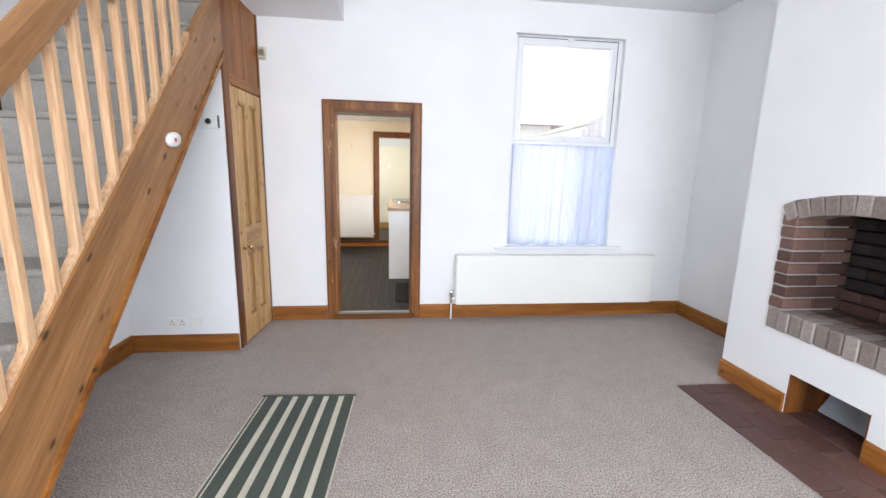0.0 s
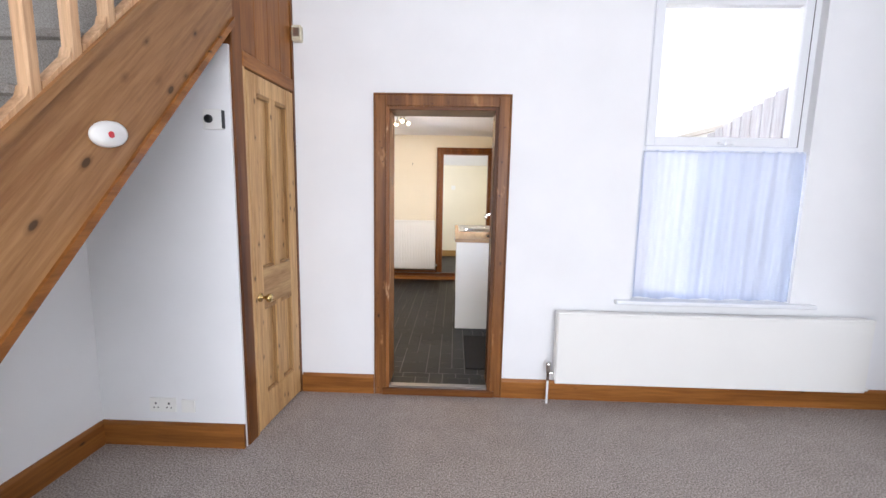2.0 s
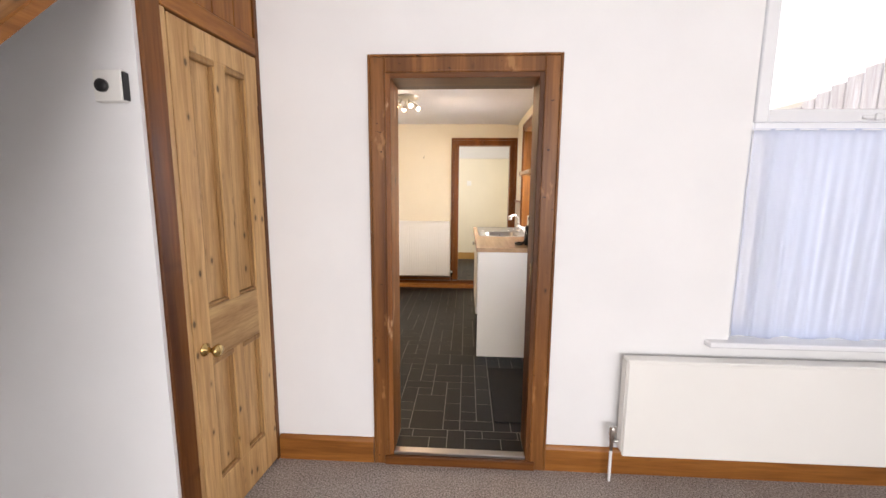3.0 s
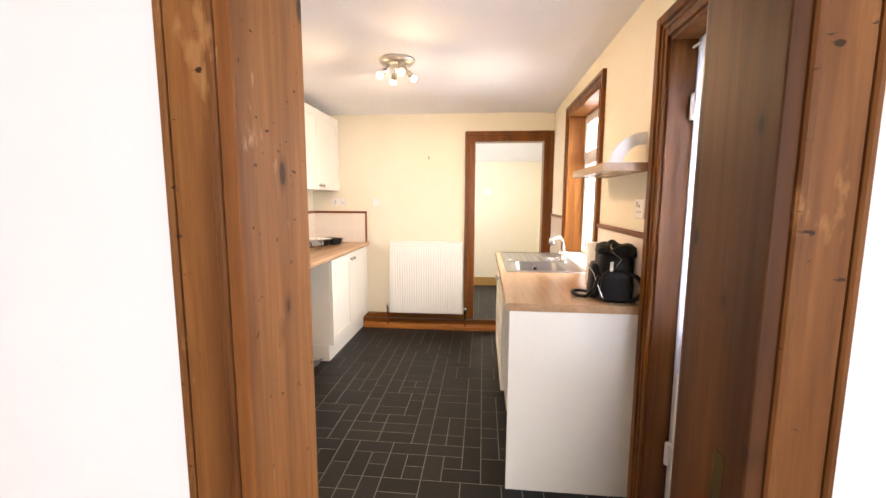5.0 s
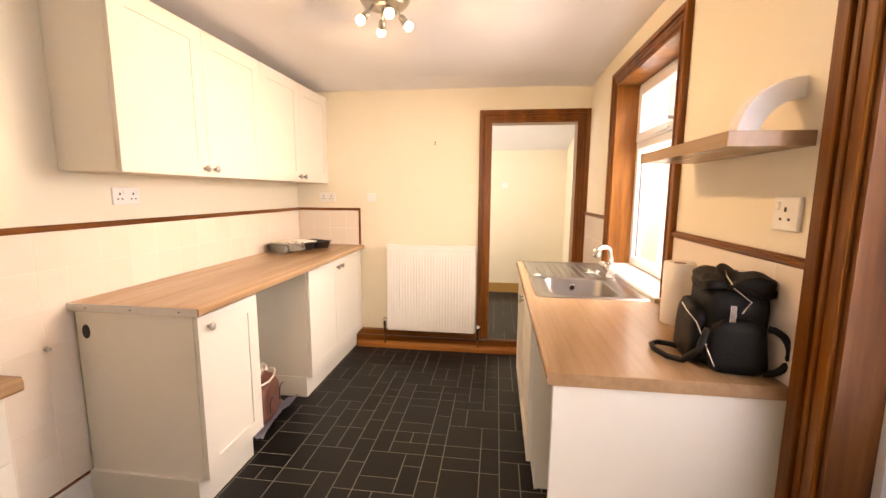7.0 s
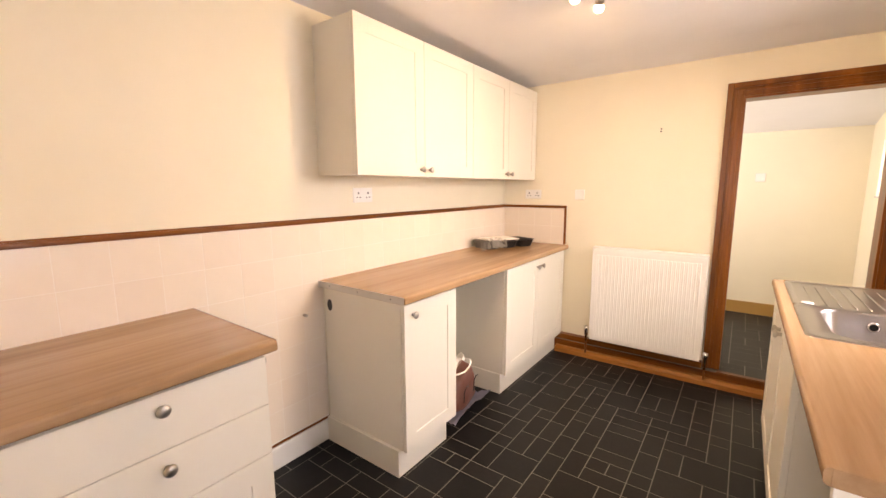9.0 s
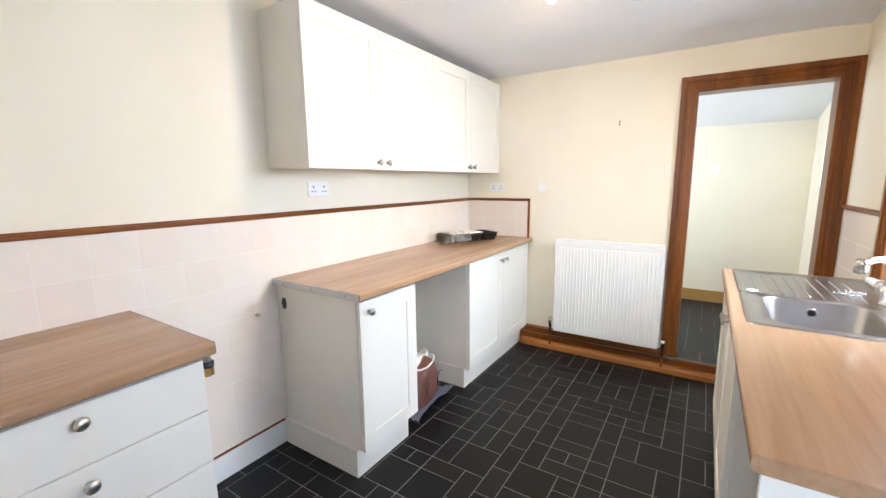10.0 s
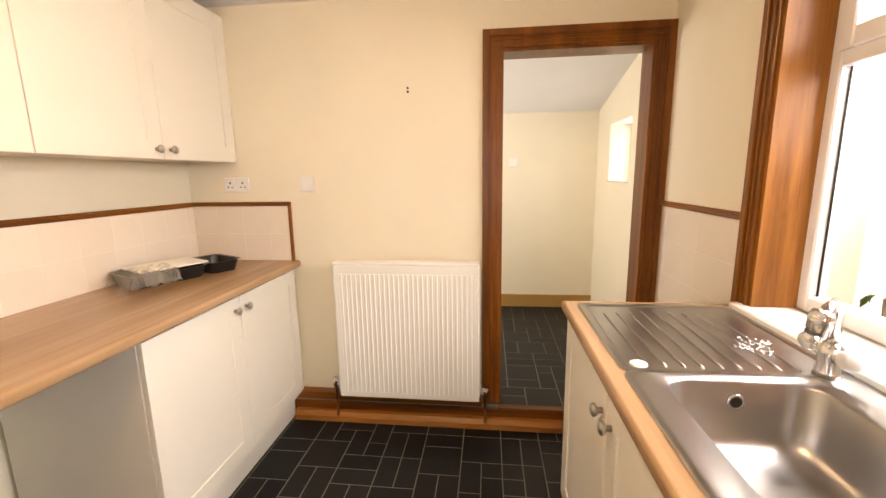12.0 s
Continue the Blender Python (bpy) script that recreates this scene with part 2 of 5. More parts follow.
def net_mat(name, color, open_share):
    m, nt, p = material(name)
    nt.nodes.remove(p)
    tr, tl, df, m1, m2 = (nt.nodes.new(n) for n in ("ShaderNodeBsdfTransparent", "ShaderNodeBsdfTranslucent", "ShaderNodeBsdfDiffuse", "ShaderNodeMixShader", "ShaderNodeMixShader"))
    tl.inputs[0].default_value = df.inputs[0].default_value = (*color, 1)
    m1.inputs[0].default_value = 0.5
    nt.links.new(df.outputs[0], m1.inputs[1])
    nt.links.new(tl.outputs[0], m1.inputs[2])
    f = ramp(nt, noise_tex(nt, 6, 4, (1, 1, 0.2)), [(0.3, (open_share * 0.7,) * 3), (0.7, (min(1, open_share * 1.3),) * 3)])
    nt.links.new(f, m2.inputs[0])
    nt.links.new(m1.outputs[0], m2.inputs[1])
    nt.links.new(tr.outputs[0], m2.inputs[2])
    nt.links.new(m2.outputs[0], nt.nodes["Material Output"].inputs[0])
    return m


GLASS = glass_mat()
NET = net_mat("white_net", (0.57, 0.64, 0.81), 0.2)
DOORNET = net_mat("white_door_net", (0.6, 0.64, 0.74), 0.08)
FILM = net_mat("clear_film", (0.9, 0.88, 0.82), 0.85)


def bulb_mat():
    m, nt, p = material("lit_bulb")
    p.inputs["Emission Color"].default_value = (1, 0.75, 0.4, 1)
    p.inputs["Emission Strength"].default_value = 8.0
    return m


BULB = bulb_mat()

# ---- building helpers ----
PLACED = {}


def mesh_of(name, bm, mat, smooth=False):
    bmesh.ops.recalc_face_normals(bm, faces=bm.faces[:])
    me = bpy.data.meshes.new(name)
    bm.to_mesh(me)
    bm.free()
    me.materials.append(mat)
    if smooth:
        for f in me.polygons:
            f.use_smooth = True
    return me


def thing(name, at, label, category, group="", kind=""):
    ob = new(name)
    ob.empty_display_size = 0.1
    ob.location = at
    PLACED[ob] = Matrix.Translation(at)
    return tagged(ob, label, category, group, kind)


def part(name, bm, mat, parent=None, label="", smooth=False):
    """One mesh, built in world metres, under a thing or a part."""
    ob = new(name, mesh_of(name, bm, mat, smooth))
    PLACED[ob] = Matrix.Identity(4)
    if parent:
        ob.parent = parent
        ob.matrix_parent_inverse = PLACED[parent].inverted()
    if label:
        ob["label"] = label
    return ob


def piece(name, me, parent, at, turn=0.0, axis="Z"):
    ob = new(name, me)
    ob.parent = parent
    ob.matrix_parent_inverse = PLACED[parent].inverted()
    ob.matrix_basis = Matrix.Translation(at) @ Matrix.Rotation(turn, 4, axis)
    return ob


def setting(name, bm, mat, label, category):
    return tagged(part(name, bm, mat, None), label, category, kind="structure")


def box(bm, x0, x1, y0, y1, z0, z1, bevel=0.0, m=None, seg=1):
    c = Matrix.Translation(((x0 + x1) / 2, (y0 + y1) / 2, (z0 + z1) / 2)) @ Matrix.Diagonal((abs(x1 - x0), abs(y1 - y0), abs(z1 - z0), 1))
    r = bmesh.ops.create_cube(bm, size=1, matrix=c)
    vs = r["verts"]
    if bevel:
        es = list({e for v in vs for e in v.link_edges})
        out = bmesh.ops.bevel(bm, geom=es, offset=bevel, segments=seg, affect="EDGES", profile=0.5)
        vs = list({v for f in out["faces"] for v in f.verts})
    if m:
        bmesh.ops.transform(bm, matrix=m, verts=vs)
    return bm


def boxes(*rows, bevel=0.0):
    bm = bmesh.new()
    for r in rows:
        box(bm, *r, bevel=bevel)
    return bm


def prism(pts, axis, a, b, bm=None):
    """A flat outline pushed along an axis from a to b; points are the two other coordinates in order."""
    bm = bm or bmesh.new()
    place = {"x": lambda p, v: (v, p[0], p[1]), "y": lambda p, v: (p[0], v, p[1]), "z": lambda p, v: (p[0], p[1], v)}[axis]
    v0, v1 = [bm.verts.new(place(p, a)) for p in pts], [bm.verts.new(place(p, b)) for p in pts]
    bm.faces.new(v0), bm.faces.new(v1[::-1])
    for i in range(len(pts)):
        j = (i + 1) % len(pts)
        bm.faces.new((v0[i], v0[j], v1[j], v1[i]))
    return bm


def lathe(profile, m, n=20, bm=None):
    """A turned shape: (radius, height) rows about local z, laid by the pose m."""
    bm = bm or bmesh.new()
    rings = [[bm.verts.new(m @ Vector((r * math.cos(2 * math.pi * i / n), r * math.sin(2 * math.pi * i / n), h))) for i in range(n)] for r, h in profile]
    for a, b in zip(rings, rings[1:]):
        for i in range(n):
            bm.faces.new((a[i], a[(i + 1) % n], b[(i + 1) % n], b[i]))
    bm.faces.new(rings[0]), bm.faces.new(rings[-1])
    return bm


def tube(points, r, n=10, bm=None, closed=False):
    bm = bm or bmesh.new()
    ps = [Vector(p) for p in points]
    rings = []
    for i, p in enumerate(ps):
        d = (ps[min(i + 1, len(ps) - 1)] - ps[max(i - 1, 0)]).normalized()
        u = d.cross(Vector((0, 0, 1)) if abs(d.z) < 0.95 else Vector((1, 0, 0))).normalized()
        v = d.cross(u)
        rings.append([bm.verts.new(p + r * (math.cos(2 * math.pi * k / n) * u + math.sin(2 * math.pi * k / n) * v)) for k in range(n)])
    for a, b in zip(rings, rings[1:]):
        for k in range(n):
            bm.faces.new((a[k], a[(k + 1) % n], b[(k + 1) % n], b[k]))
    bm.faces.new(rings[0]), bm.faces.new(rings[-1])
    return bm


TO_X = Matrix.Rotation(radians(90), 4, "Y")      # local z to world +x
TO_NX = Matrix.Rotation(radians(-90), 4, "Y")
TO_NY = Matrix.Rotation(radians(90), 4, "X")     # local z to world -y


def moved(p, turn):
    return Matrix.Translation(p) @ turn


def knob_on(parent, p, turn):
    part("knob", lathe([(0.008, 0), (0.007, 0.012), (0.014, 0.016), (0.0175, 0.021), (0.0165, 0.026), (0.009, 0.03), (0.001, 0.031)], moved(p, turn), 18), NICKEL, parent, "round brushed nickel knob", True)


def casing(bm, axis, a0, a1, top, bottom, w, face, out, plain=False):
    """Moulded boards round an opening: a flat with a raised outer lip and an inner bead. out: +1 or -1 along the wall's normal."""
    def bar(u0, u1, z0, z1, d0, d1):
        lo, hi = sorted((face + out * d0, face + out * d1))
        if axis == "x":
            box(bm, u0, u1, lo, hi, z0, z1, 0.003)
        else:
            box(bm, lo, hi, u0, u1, z0, z1, 0.003)
    rows = ((0.0, w * 0.14, 0.024), (w * 0.14, w - 0.001, 0.02), (w * 0.84, w, 0.0215)) if plain else ((0.0015, w - 0.0015, 0.014), (0, w * 0.38, 0.026), (w * 0.46, w * 0.62, 0.02), (w * 0.84, w, 0.02))
    for o, i, d in rows:
        bar(a0 - w + o, a0 - w + i, bottom, top + w - o, 0.0, d)
        bar(a1 + w - i, a1 + w - o, bottom, top + w - o, 0.0, d)
        bar(a0 - w + i, a1 + w - i, top + w - i, top + w - o, 0.0, d)
    return bm

# ---- structure: living room ----
BW, KW = 4.035, 4.24        # the wall between the rooms, its two faces
setting("floor", boxes((-2.05, 2.4, -2.2, 4.045, -0.12, 0.0), (2.4, 3.0, -2.2, 4.045, -0.12, 0.0)), CARPET, "taupe cut-pile carpet over the whole living room", "floor")
setting("wall_north", boxes((-2.25, -0.575, BW, KW, -0.1, 3.0), (-0.575, 0.15, BW, KW, 1.955, 3.0), (0.15, 1.075, BW, KW, -0.1, 3.0), (1.075, 2.125, BW, KW, -0.1, 0.72),
        (1.075, 2.125, BW, KW, 2.68, 3.0), (2.125, 3.2, BW, KW, -0.1, 3.0)), WHITE, "white painted plaster wall with doorway and window", "wall")
setting("wall_east", boxes((2.985, 3.2, -2.2, BW, -0.1, 3.0)), WHITE, "white painted alcove wall", "wall")
setting("wall_west", boxes((-2.25, -2.03, -2.2, BW, -0.1, 5.2)), WHITE, "white painted wall along the stairs", "wall")
setting("wall_south", boxes((-2.25, -1.7, -2.4, -2.2, -0.1, 3.0), (2.65, 3.2, -2.4, -2.2, -0.1, 3.0), (-1.7, 2.65, -2.4, -2.2, -0.1, 0.8), (-1.7, 2.65, -2.4, -2.2, 2.4, 3.0)), WHITE, "unseen white front wall with a wide opening assumed for daylight", "wall")
setting("ceiling", boxes((-1.1, 3.2, -2.4, KW, 2.95, 3.1), (-2.25, -1.1, -2.4, 0.4, 2.95, 3.1), (-2.25, -1.1, 0.4, KW, 5.2, 5.3)), CEIL, "white painted living room ceiling", "ceiling")
setting("ceiling_bulkhead", boxes((-1.19, -0.45, 0.4, BW - 0.003, 2.68, 2.955), (-1.19, -1.1, 0.4, BW - 0.003, 2.95, 5.2)), CEIL, "white boxed bulkhead under the ceiling by the stairs", "bulkhead")
setting("stairwell_wall", boxes((-2.03, -1.1, 0.3, 0.4, 2.95, 5.2)), WHITE, "white painted wall over the stairwell", "wall")

# chimney breast with an arched opening, a low vent and a sooty firebox
BX = 2.37
FY, FR = 1.98, 0.335       # centre of the fireplace, half its inner width
ARC = [(FY + FR * math.cos(a), 1.165 + 0.075 * math.sin(a)) for a in [math.pi * i / 12 for i in range(13)]]
bm = bmesh.new()
OUT_R = 0.425
for r in ((0.9, FY - OUT_R, 0.0, 2.96), (FY + OUT_R, 2.70, 0.0, 2.96), (FY - OUT_R, FY + OUT_R, 1.40, 2.96), (FY - OUT_R, FY + OUT_R, 0.27, 0.50)):
    box(bm, BX, BX + 0.1, *r)
box(bm, BX, BX + 0.1, 2.20, FY + OUT_R, 0.0, 0.27)
box(bm, BX, BX + 0.1, FY - OUT_R, 1.765, 0.0, 0.27)
box(bm, BX + 0.1, 2.985, 2.60, 2.70, 0, 2.95)
box(bm, BX + 0.1, 2.985, 0.9, 1.0, 0, 2.95)
# plaster between the brick arch and the straight edges of the opening
arc_o = [(FY + OUT_R * math.cos(a), 1.275 + 0.065 * math.sin(a)) for a in [math.pi * i / 12 for i in range(13)]]
for (ya, za), (yb, zb) in zip(arc_o, arc_o[1:]):
    prism([(ya, za), (yb, zb), (yb, 1.40), (ya, 1.40)], "x", BX, BX + 0.1, bm)
setting("chimney_breast", bm, WHITE, "white plastered chimney breast with a brick fireplace opening", "chimney breast")
setting("firebox", boxes((2.86, 2.9, 1.4, 2.56, 0.45, 1.75), (BX + 0.1, 2.86, 1.40, 1.50, 0.45, 1.75), (BX + 0.1, 2.86, 2.46, 2.56, 0.45, 1.75), (BX + 0.1, 2.9, 1.4, 2.56, 1.75, 1.8)), SOOTBLACK, "soot-black inside of the fireplace", "firebox")
# niche walls take the same near-black material as the firebox
setting("vent_niche", boxes((2.7, 2.72, 1.7, 2.27, 0.0, 0.3), (BX + 0.1, 2.7, 2.205, 2.225, 0.0, 0.3), (BX + 0.1, 2.7, 1.74, 1.76, 0.0, 0.3), (BX + 0.1, 2.72, 1.7, 2.27, 0.285, 0.3)), SOOTBLACK, "dark low recess under the fireplace", "recess")
setting("vent_trim", boxes((BX + 0.002, BX + 0.34, 2.19, 2.2045, 0, 0.265), (BX + 0.002, BX + 0.34, 1.7605, 1.775, 0, 0.265)), DARKPINE, "brown pine boards lining the low recess", "trim")
vp = thing("vent_panel", (2.62, 1.98, 0.0), "grey sheet panel leaning in the low recess", "panel")
part("sheet", box(bmesh.new(), -0.008, 0.008, -0.2, 0.2, 0, 0.16, 0.002, pose(2.58, 1.97, 0.03, 0, 35, 0)), coated("grey_sheet", (0.3, 0.33, 0.36), 0.4), vp)

# skirting of the living room
def skirting(name, along, face, a, b, out, h=0.135, mat=PINE_X, z=0.0):
    prof = [(0, 0), (0.018, 0), (0.018, h - 0.018), (0.012, h - 0.006), (0.006, h), (0, h)]
    if along == "x":
        bm = prism([(face + out * u, z + w) for u, w in prof], "x", a, b)
    else:
        bm = prism([(face + out * u, z + w) for u, w in prof], "y", a, b)
    return setting(name, bm, mat, "varnished knotty pine skirting board", "skirting")


skirting("baseboard_1", "x", BW, -1.165, -0.66, -1)
skirting("baseboard_2", "x", BW, 0.215, 2.985, -1)
skirting("baseboard_3", "y", 2.985, 2.70, BW - 0.018, -1, mat=PINE_Y)
skirting("baseboard_4", "y", BX, 2.205, 2.70, -1, mat=PINE_Y)
skirting("baseboard_5", "y", BX, 0.9, 1.76, -1, mat=PINE_Y)
skirting("baseboard_6", "x", 3.37, -2.03, -1.235, -1)
skirting("baseboard_7", "y", -2.03, -2.2, 3.352, 1, mat=PINE_Y)

# doorway from living room to kitchen: lining, casing, threshold
d1 = thing("door_1", (-0.21, 4.14, 0), "dark-stained pine door frame with no door in it", "door frame", kind="structure")
part("lining", boxes((-0.577, -0.553, BW - 0.014, KW + 0.002, 0, 1.955), bevel=0.002), WORNPINE, d1, "worn stained pine lining with chipped edges")
part("lining", box(box(bmesh.new(), 0.128, 0.152, BW - 0.014, KW - 0.042, 0, 1.955, 0.002), 0.145, 0.152, KW - 0.042, KW + 0.002, 0, 1.955), SHADEDPINE_FACE, d1, "dark pine lining rebated for a door, shade in its colour")
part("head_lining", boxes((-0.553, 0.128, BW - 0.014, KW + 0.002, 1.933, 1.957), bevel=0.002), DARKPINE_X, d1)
part("casing", casing(bmesh.new(), "x", -0.575, 0.15, 1.955, 0.0, 0.08, BW, -1, True), CASEPINE, d1)
part("inner_casing", casing(bmesh.new(), "x", -0.575, 0.15, 1.955, KF, 0.075, KW, 1), KPINE, d1)
part("threshold", box(bmesh.new(), -0.6, 0.175, BW - 0.03, BW + 0.03, 0.0, KF - 0.015, 0.004), DARKPINE_X, d1)
part("threshold_strip", box(bmesh.new(), -0.555, 0.13, BW - 0.012, BW + 0.034, KF - 0.015, KF + 0.003, 0.003), STEEL, d1, "worn metal threshold strip")
part("strike_plate", box(bmesh.new(), 0.1265, 0.1285, BW + 0.03, BW + 0.055, 0.98, 1.07), BRASS, d1)

# ---- living-room window ----
def sash(parent, name, axis, face, u0, u1, z0, z1, w, d, mat=UPVC, label=""):
    bm = bmesh.new()
    for r in ((u0, u0 + w, z0, z1), (u1 - w, u1, z0, z1), (u0 + w, u1 - w, z0, z0 + w), (u0 + w, u1 - w, z1 - w, z1)):
        if axis == "x":
            box(bm, r[0], r[1], face, face + d, r[2], r[3], 0.005)
        else:
            box(bm, face, face + d, r[0], r[1], r[2], r[3], 0.005)
    return part(name, bm, mat, parent, label)


def pane(parent, axis, at, u0, u1, z0, z1):
    r = (u0, u1, at, at + 0.004, z0, z1) if axis == "x" else (at, at + 0.004, u0, u1, z0, z1)
    p = part("pane", boxes(r), GLASS, parent)
    p.visible_shadow = False
    return p


w1 = thing("window_1", (1.6, 4.1, 0.72), "white upvc window with a top opening light over a fixed pane", "window", kind="structure")
sash(w1, "window_frame", "x", 4.085, 1.075, 2.125, 0.72, 2.68, 0.045, 0.07)
part("transom", box(bmesh.new(), 1.12, 2.08, 4.085, 4.155, 1.70, 1.755, 0.004), UPVC, w1)
s = sash(w1, "top_light", "x", 4.068, 1.108, 2.07, 1.74, 2.655, 0.058, 0.06)
part("gasket", boxes((2.071, 2.077, 4.075, 4.08, 1.74, 2.655), (1.108, 2.071, 4.075, 4.08, 2.656, 2.662)), BLACK, s)
part("handle", box(box(bmesh.new(), 1.56, 1.66, 4.05, 4.068, 1.752, 1.768, 0.004), 1.60, 1.625, 4.035, 4.055, 1.745, 1.775, 0.004), UPVC, s)
part("catch", box(bmesh.new(), 1.57, 1.63, 4.05, 4.068, 2.635, 2.66, 0.004), UPVC, s)
pane(w1, "x", 4.1, 1.16, 2.015, 1.795, 2.60)
pane(w1, "x", 4.11, 1.12, 2.08, 0.765, 1.70)
part("window_sill", box(bmesh.new(), 0.965, 2.27, 3.985, 4.085, 0.695, 0.722, 0.006), UPVC, w1, "white painted sill board")


def curtain(axis, at, u0, u1, z0, z1, amp, waves, hang=0.0, slant=0.0):
    bm, nu, nz = bmesh.new(), 150, 14
    grid = []
    for j in range(nz + 1):
        f = j / nz
        row = []
        for i in range(nu + 1):
            g = i / nu
            u = u0 + (u1 - u0) * g + slant * f * (1 - g)
            dep = amp * (0.55 + 0.45 * f) * (math.sin(g * waves * 6.283 + 1.5 * math.sin(g * 9)) + 0.5 * math.sin(g * waves * 14.1 + f * 2))
            z = z1 + (z0 - z1) * f + (hang * math.sin(g * 31) if j == nz else 0)
            row.append(bm.verts.new((u, at + dep, z) if axis == "x" else (at + dep, u, z)))
        grid.append(row)
    for a, b in zip(grid, grid[1:]):
        for i in range(nu):
            bm.faces.new((a[i], a[i + 1], b[i + 1], b[i]))
    return bm


nc = thing("net_curtain", (1.6, 4.05, 0.73), "sheer white net curtain over the lower window pane", "curtain")
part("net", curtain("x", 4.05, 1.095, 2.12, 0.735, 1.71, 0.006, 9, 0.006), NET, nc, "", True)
part("wire", tube([(1.085, 4.05, 1.705), (2.12, 4.05, 1.705)], 0.003, 6), UPVC, nc)

# ---- stairs ----
def lowz(y):
    return 0.34 + 1.045 * (y - 1.591)


def topz(y):
    return 0.73 + 1.035 * (y - 1.558)


st = thing("staircase", (-1.6, 1.1, 0), "open pine staircase with grey carpeted treads", "staircase", kind="structure")
part("string_board", prism([(1.266, 0.0), (3.40, lowz(3.40)), (3.40, topz(3.40)), (1.02, topz(1.02)), (0.95, 0.0)], "x", -1.25, -1.22), STRINGPINE, st, "wide brown pine string board with knots")
part("string_edge", prism([(1.264, 0.0), (1.3, 0.0), (3.40, lowz(3.40) - 0.035), (3.40, lowz(3.40) + 0.002)], "x", -1.256, -1.208), PINE_Y, st)
part("base_rail", prism([(1.0, topz(1.0)), (3.4, topz(3.4)), (3.4, topz(3.4) + 0.035), (1.0, topz(1.0) + 0.035)], "x", -1.262, -1.204), STRINGPINE, st)
part("handrail", prism([(1.0, topz(1.0) + 0.83), (3.4, topz(3.4) + 0.83), (3.4, topz(3.4) + 0.95), (1.0, topz(1.0) + 0.95)], "x", -1.27, -1.196), STRINGPINE, st)
part("wall_string", prism([(0.9, topz(0.9) - 0.3), (3.9, topz(3.9) - 0.3), (3.9, topz(3.9) + 0.06), (0.9, topz(0.9) + 0.06)], "x", -2.03, -2.008), DARKPINE, st)
part("soffit", prism([(1.35, lowz(1.35) + 0.01), (3.4, lowz(3.4) + 0.01), (3.4, lowz(3.4) + 0.03), (1.35, lowz(1.35) + 0.03)], "x", -2.008, -1.256), WHITE, st)
RISE, GO = 0.2075, 0.2
for i in range(14):
    y, z = 0.985 + GO * i, RISE * (i + 1)
    if z > 2.75:
        break
    part("riser", boxes((-2.008, -1.252, y, y + 0.022, z - RISE - (0.02 if i else 0), z - 0.03)), STAIRCARPET, st)
    part("tread", box(bmesh.new(), -2.008, -1.252, y - 0.022, y + GO + 0.02, z - 0.032, z, 0.013, None, 2), STAIRCARPET, st)
for k in range(14):
    y = 1.0725 + 0.1325 * k + 0.0
    bm = prism([(y - 0.018, topz(y - 0.018) + 0.034), (y + 0.018, topz(y + 0.018) + 0.034), (y + 0.018, topz(y + 0.018) + 0.832), (y - 0.018, topz(y - 0.018) + 0.832)], "x", -1.251, -1.215)
    bmesh.ops.bevel(bm, geom=[e for e in bm.edges if abs((e.verts[0].co - e.verts[1].co).z) > 0.5], offset=0.005, segments=1, affect="EDGES")
    part("baluster", bm, RAWPINE, st, "pale square pine baluster")
    part("spacer", prism([(y + 0.019, topz(y + 0.019) + 0.036), (y + 0.1135, topz(y + 0.1135) + 0.036), (y + 0.1135, topz(y + 0.1135) + 0.075), (y + 0.105, topz(y + 0.105) + 0.056), (y + 0.03, topz(y + 0.03) + 0.05), (y + 0.019, topz(y + 0.019) + 0.056)], "x", -1.25, -1.216), RAWPINE, st)

# the cupboard under the stairs: white end wall, post, boarded front with a panelled door
setting("cupboard_wall", prism([(-2.03, -0.02), (-1.235, -0.02), (-1.235, 2.1), (-2.03, 2.1)], "y", 3.37, 3.42), WHITE, "white painted end wall under the stairs", "wall")
C0, C1 = Vector((-1.222, 3.385, 0)), Vector((-1.17, 4.033, 0))
CM = Matrix.Translation(C0) @ Matrix.Rotation(math.atan2(C1.y - C0.y, C1.x - C0.x), 4, "Z")
# local: x along the front, y negative towards the room
def cbox(bm, s0, s1, d0, d1, z0, z1, bevel=0.002):
    return box(bm, s0, s1, -d1, -d0, z0, z1, bevel, CM)


cf = thing("cupboard_front", (-1.2, 3.7, 0), "boarded pine front of the cupboard under the stairs", "cupboard", kind="structure")
part("post", cbox(bmesh.new(), 0.0, 0.085, -0.06, 0.0, 0, 2.72, 0.004), DARKPINE, cf, "dark-stained pine corner post")
part("post_lip", cbox(bmesh.new(), 0.085, 0.108, -0.04, -0.004, 0, 2.03, 0.002), DOORPINE, cf)
part("far_stile", cbox(bmesh.new(), 0.625, 0.65, -0.05, 0.0, 0, 2.72), DARKPINE, cf)
part("header", cbox(bmesh.new(), 0.085, 0.625, -0.05, 0.002, 2.03, 2.105, 0.004), PINE_Y, cf)
for k in range(4):
    part("upper_board", cbox(bmesh.new(), 0.087 + 0.1345 * k, 0.085 + 0.1345 * (k + 1), -0.03, -0.008, 2.107, 2.72, 0.003), PINE, cf)
cd = thing("cupboard_door", (-1.2, 3.7, 0.01), "closed stripped pine four-panel cupboard door", "door")
for s0, s1, z0, z1 in ((0.112, 0.205, 0.012, 2.02), (0.53, 0.622, 0.012, 2.02)):
    part("stile", cbox(bmesh.new(), s0, s1, -0.035, -0.002, z0, z1), DOORPINE, cd)
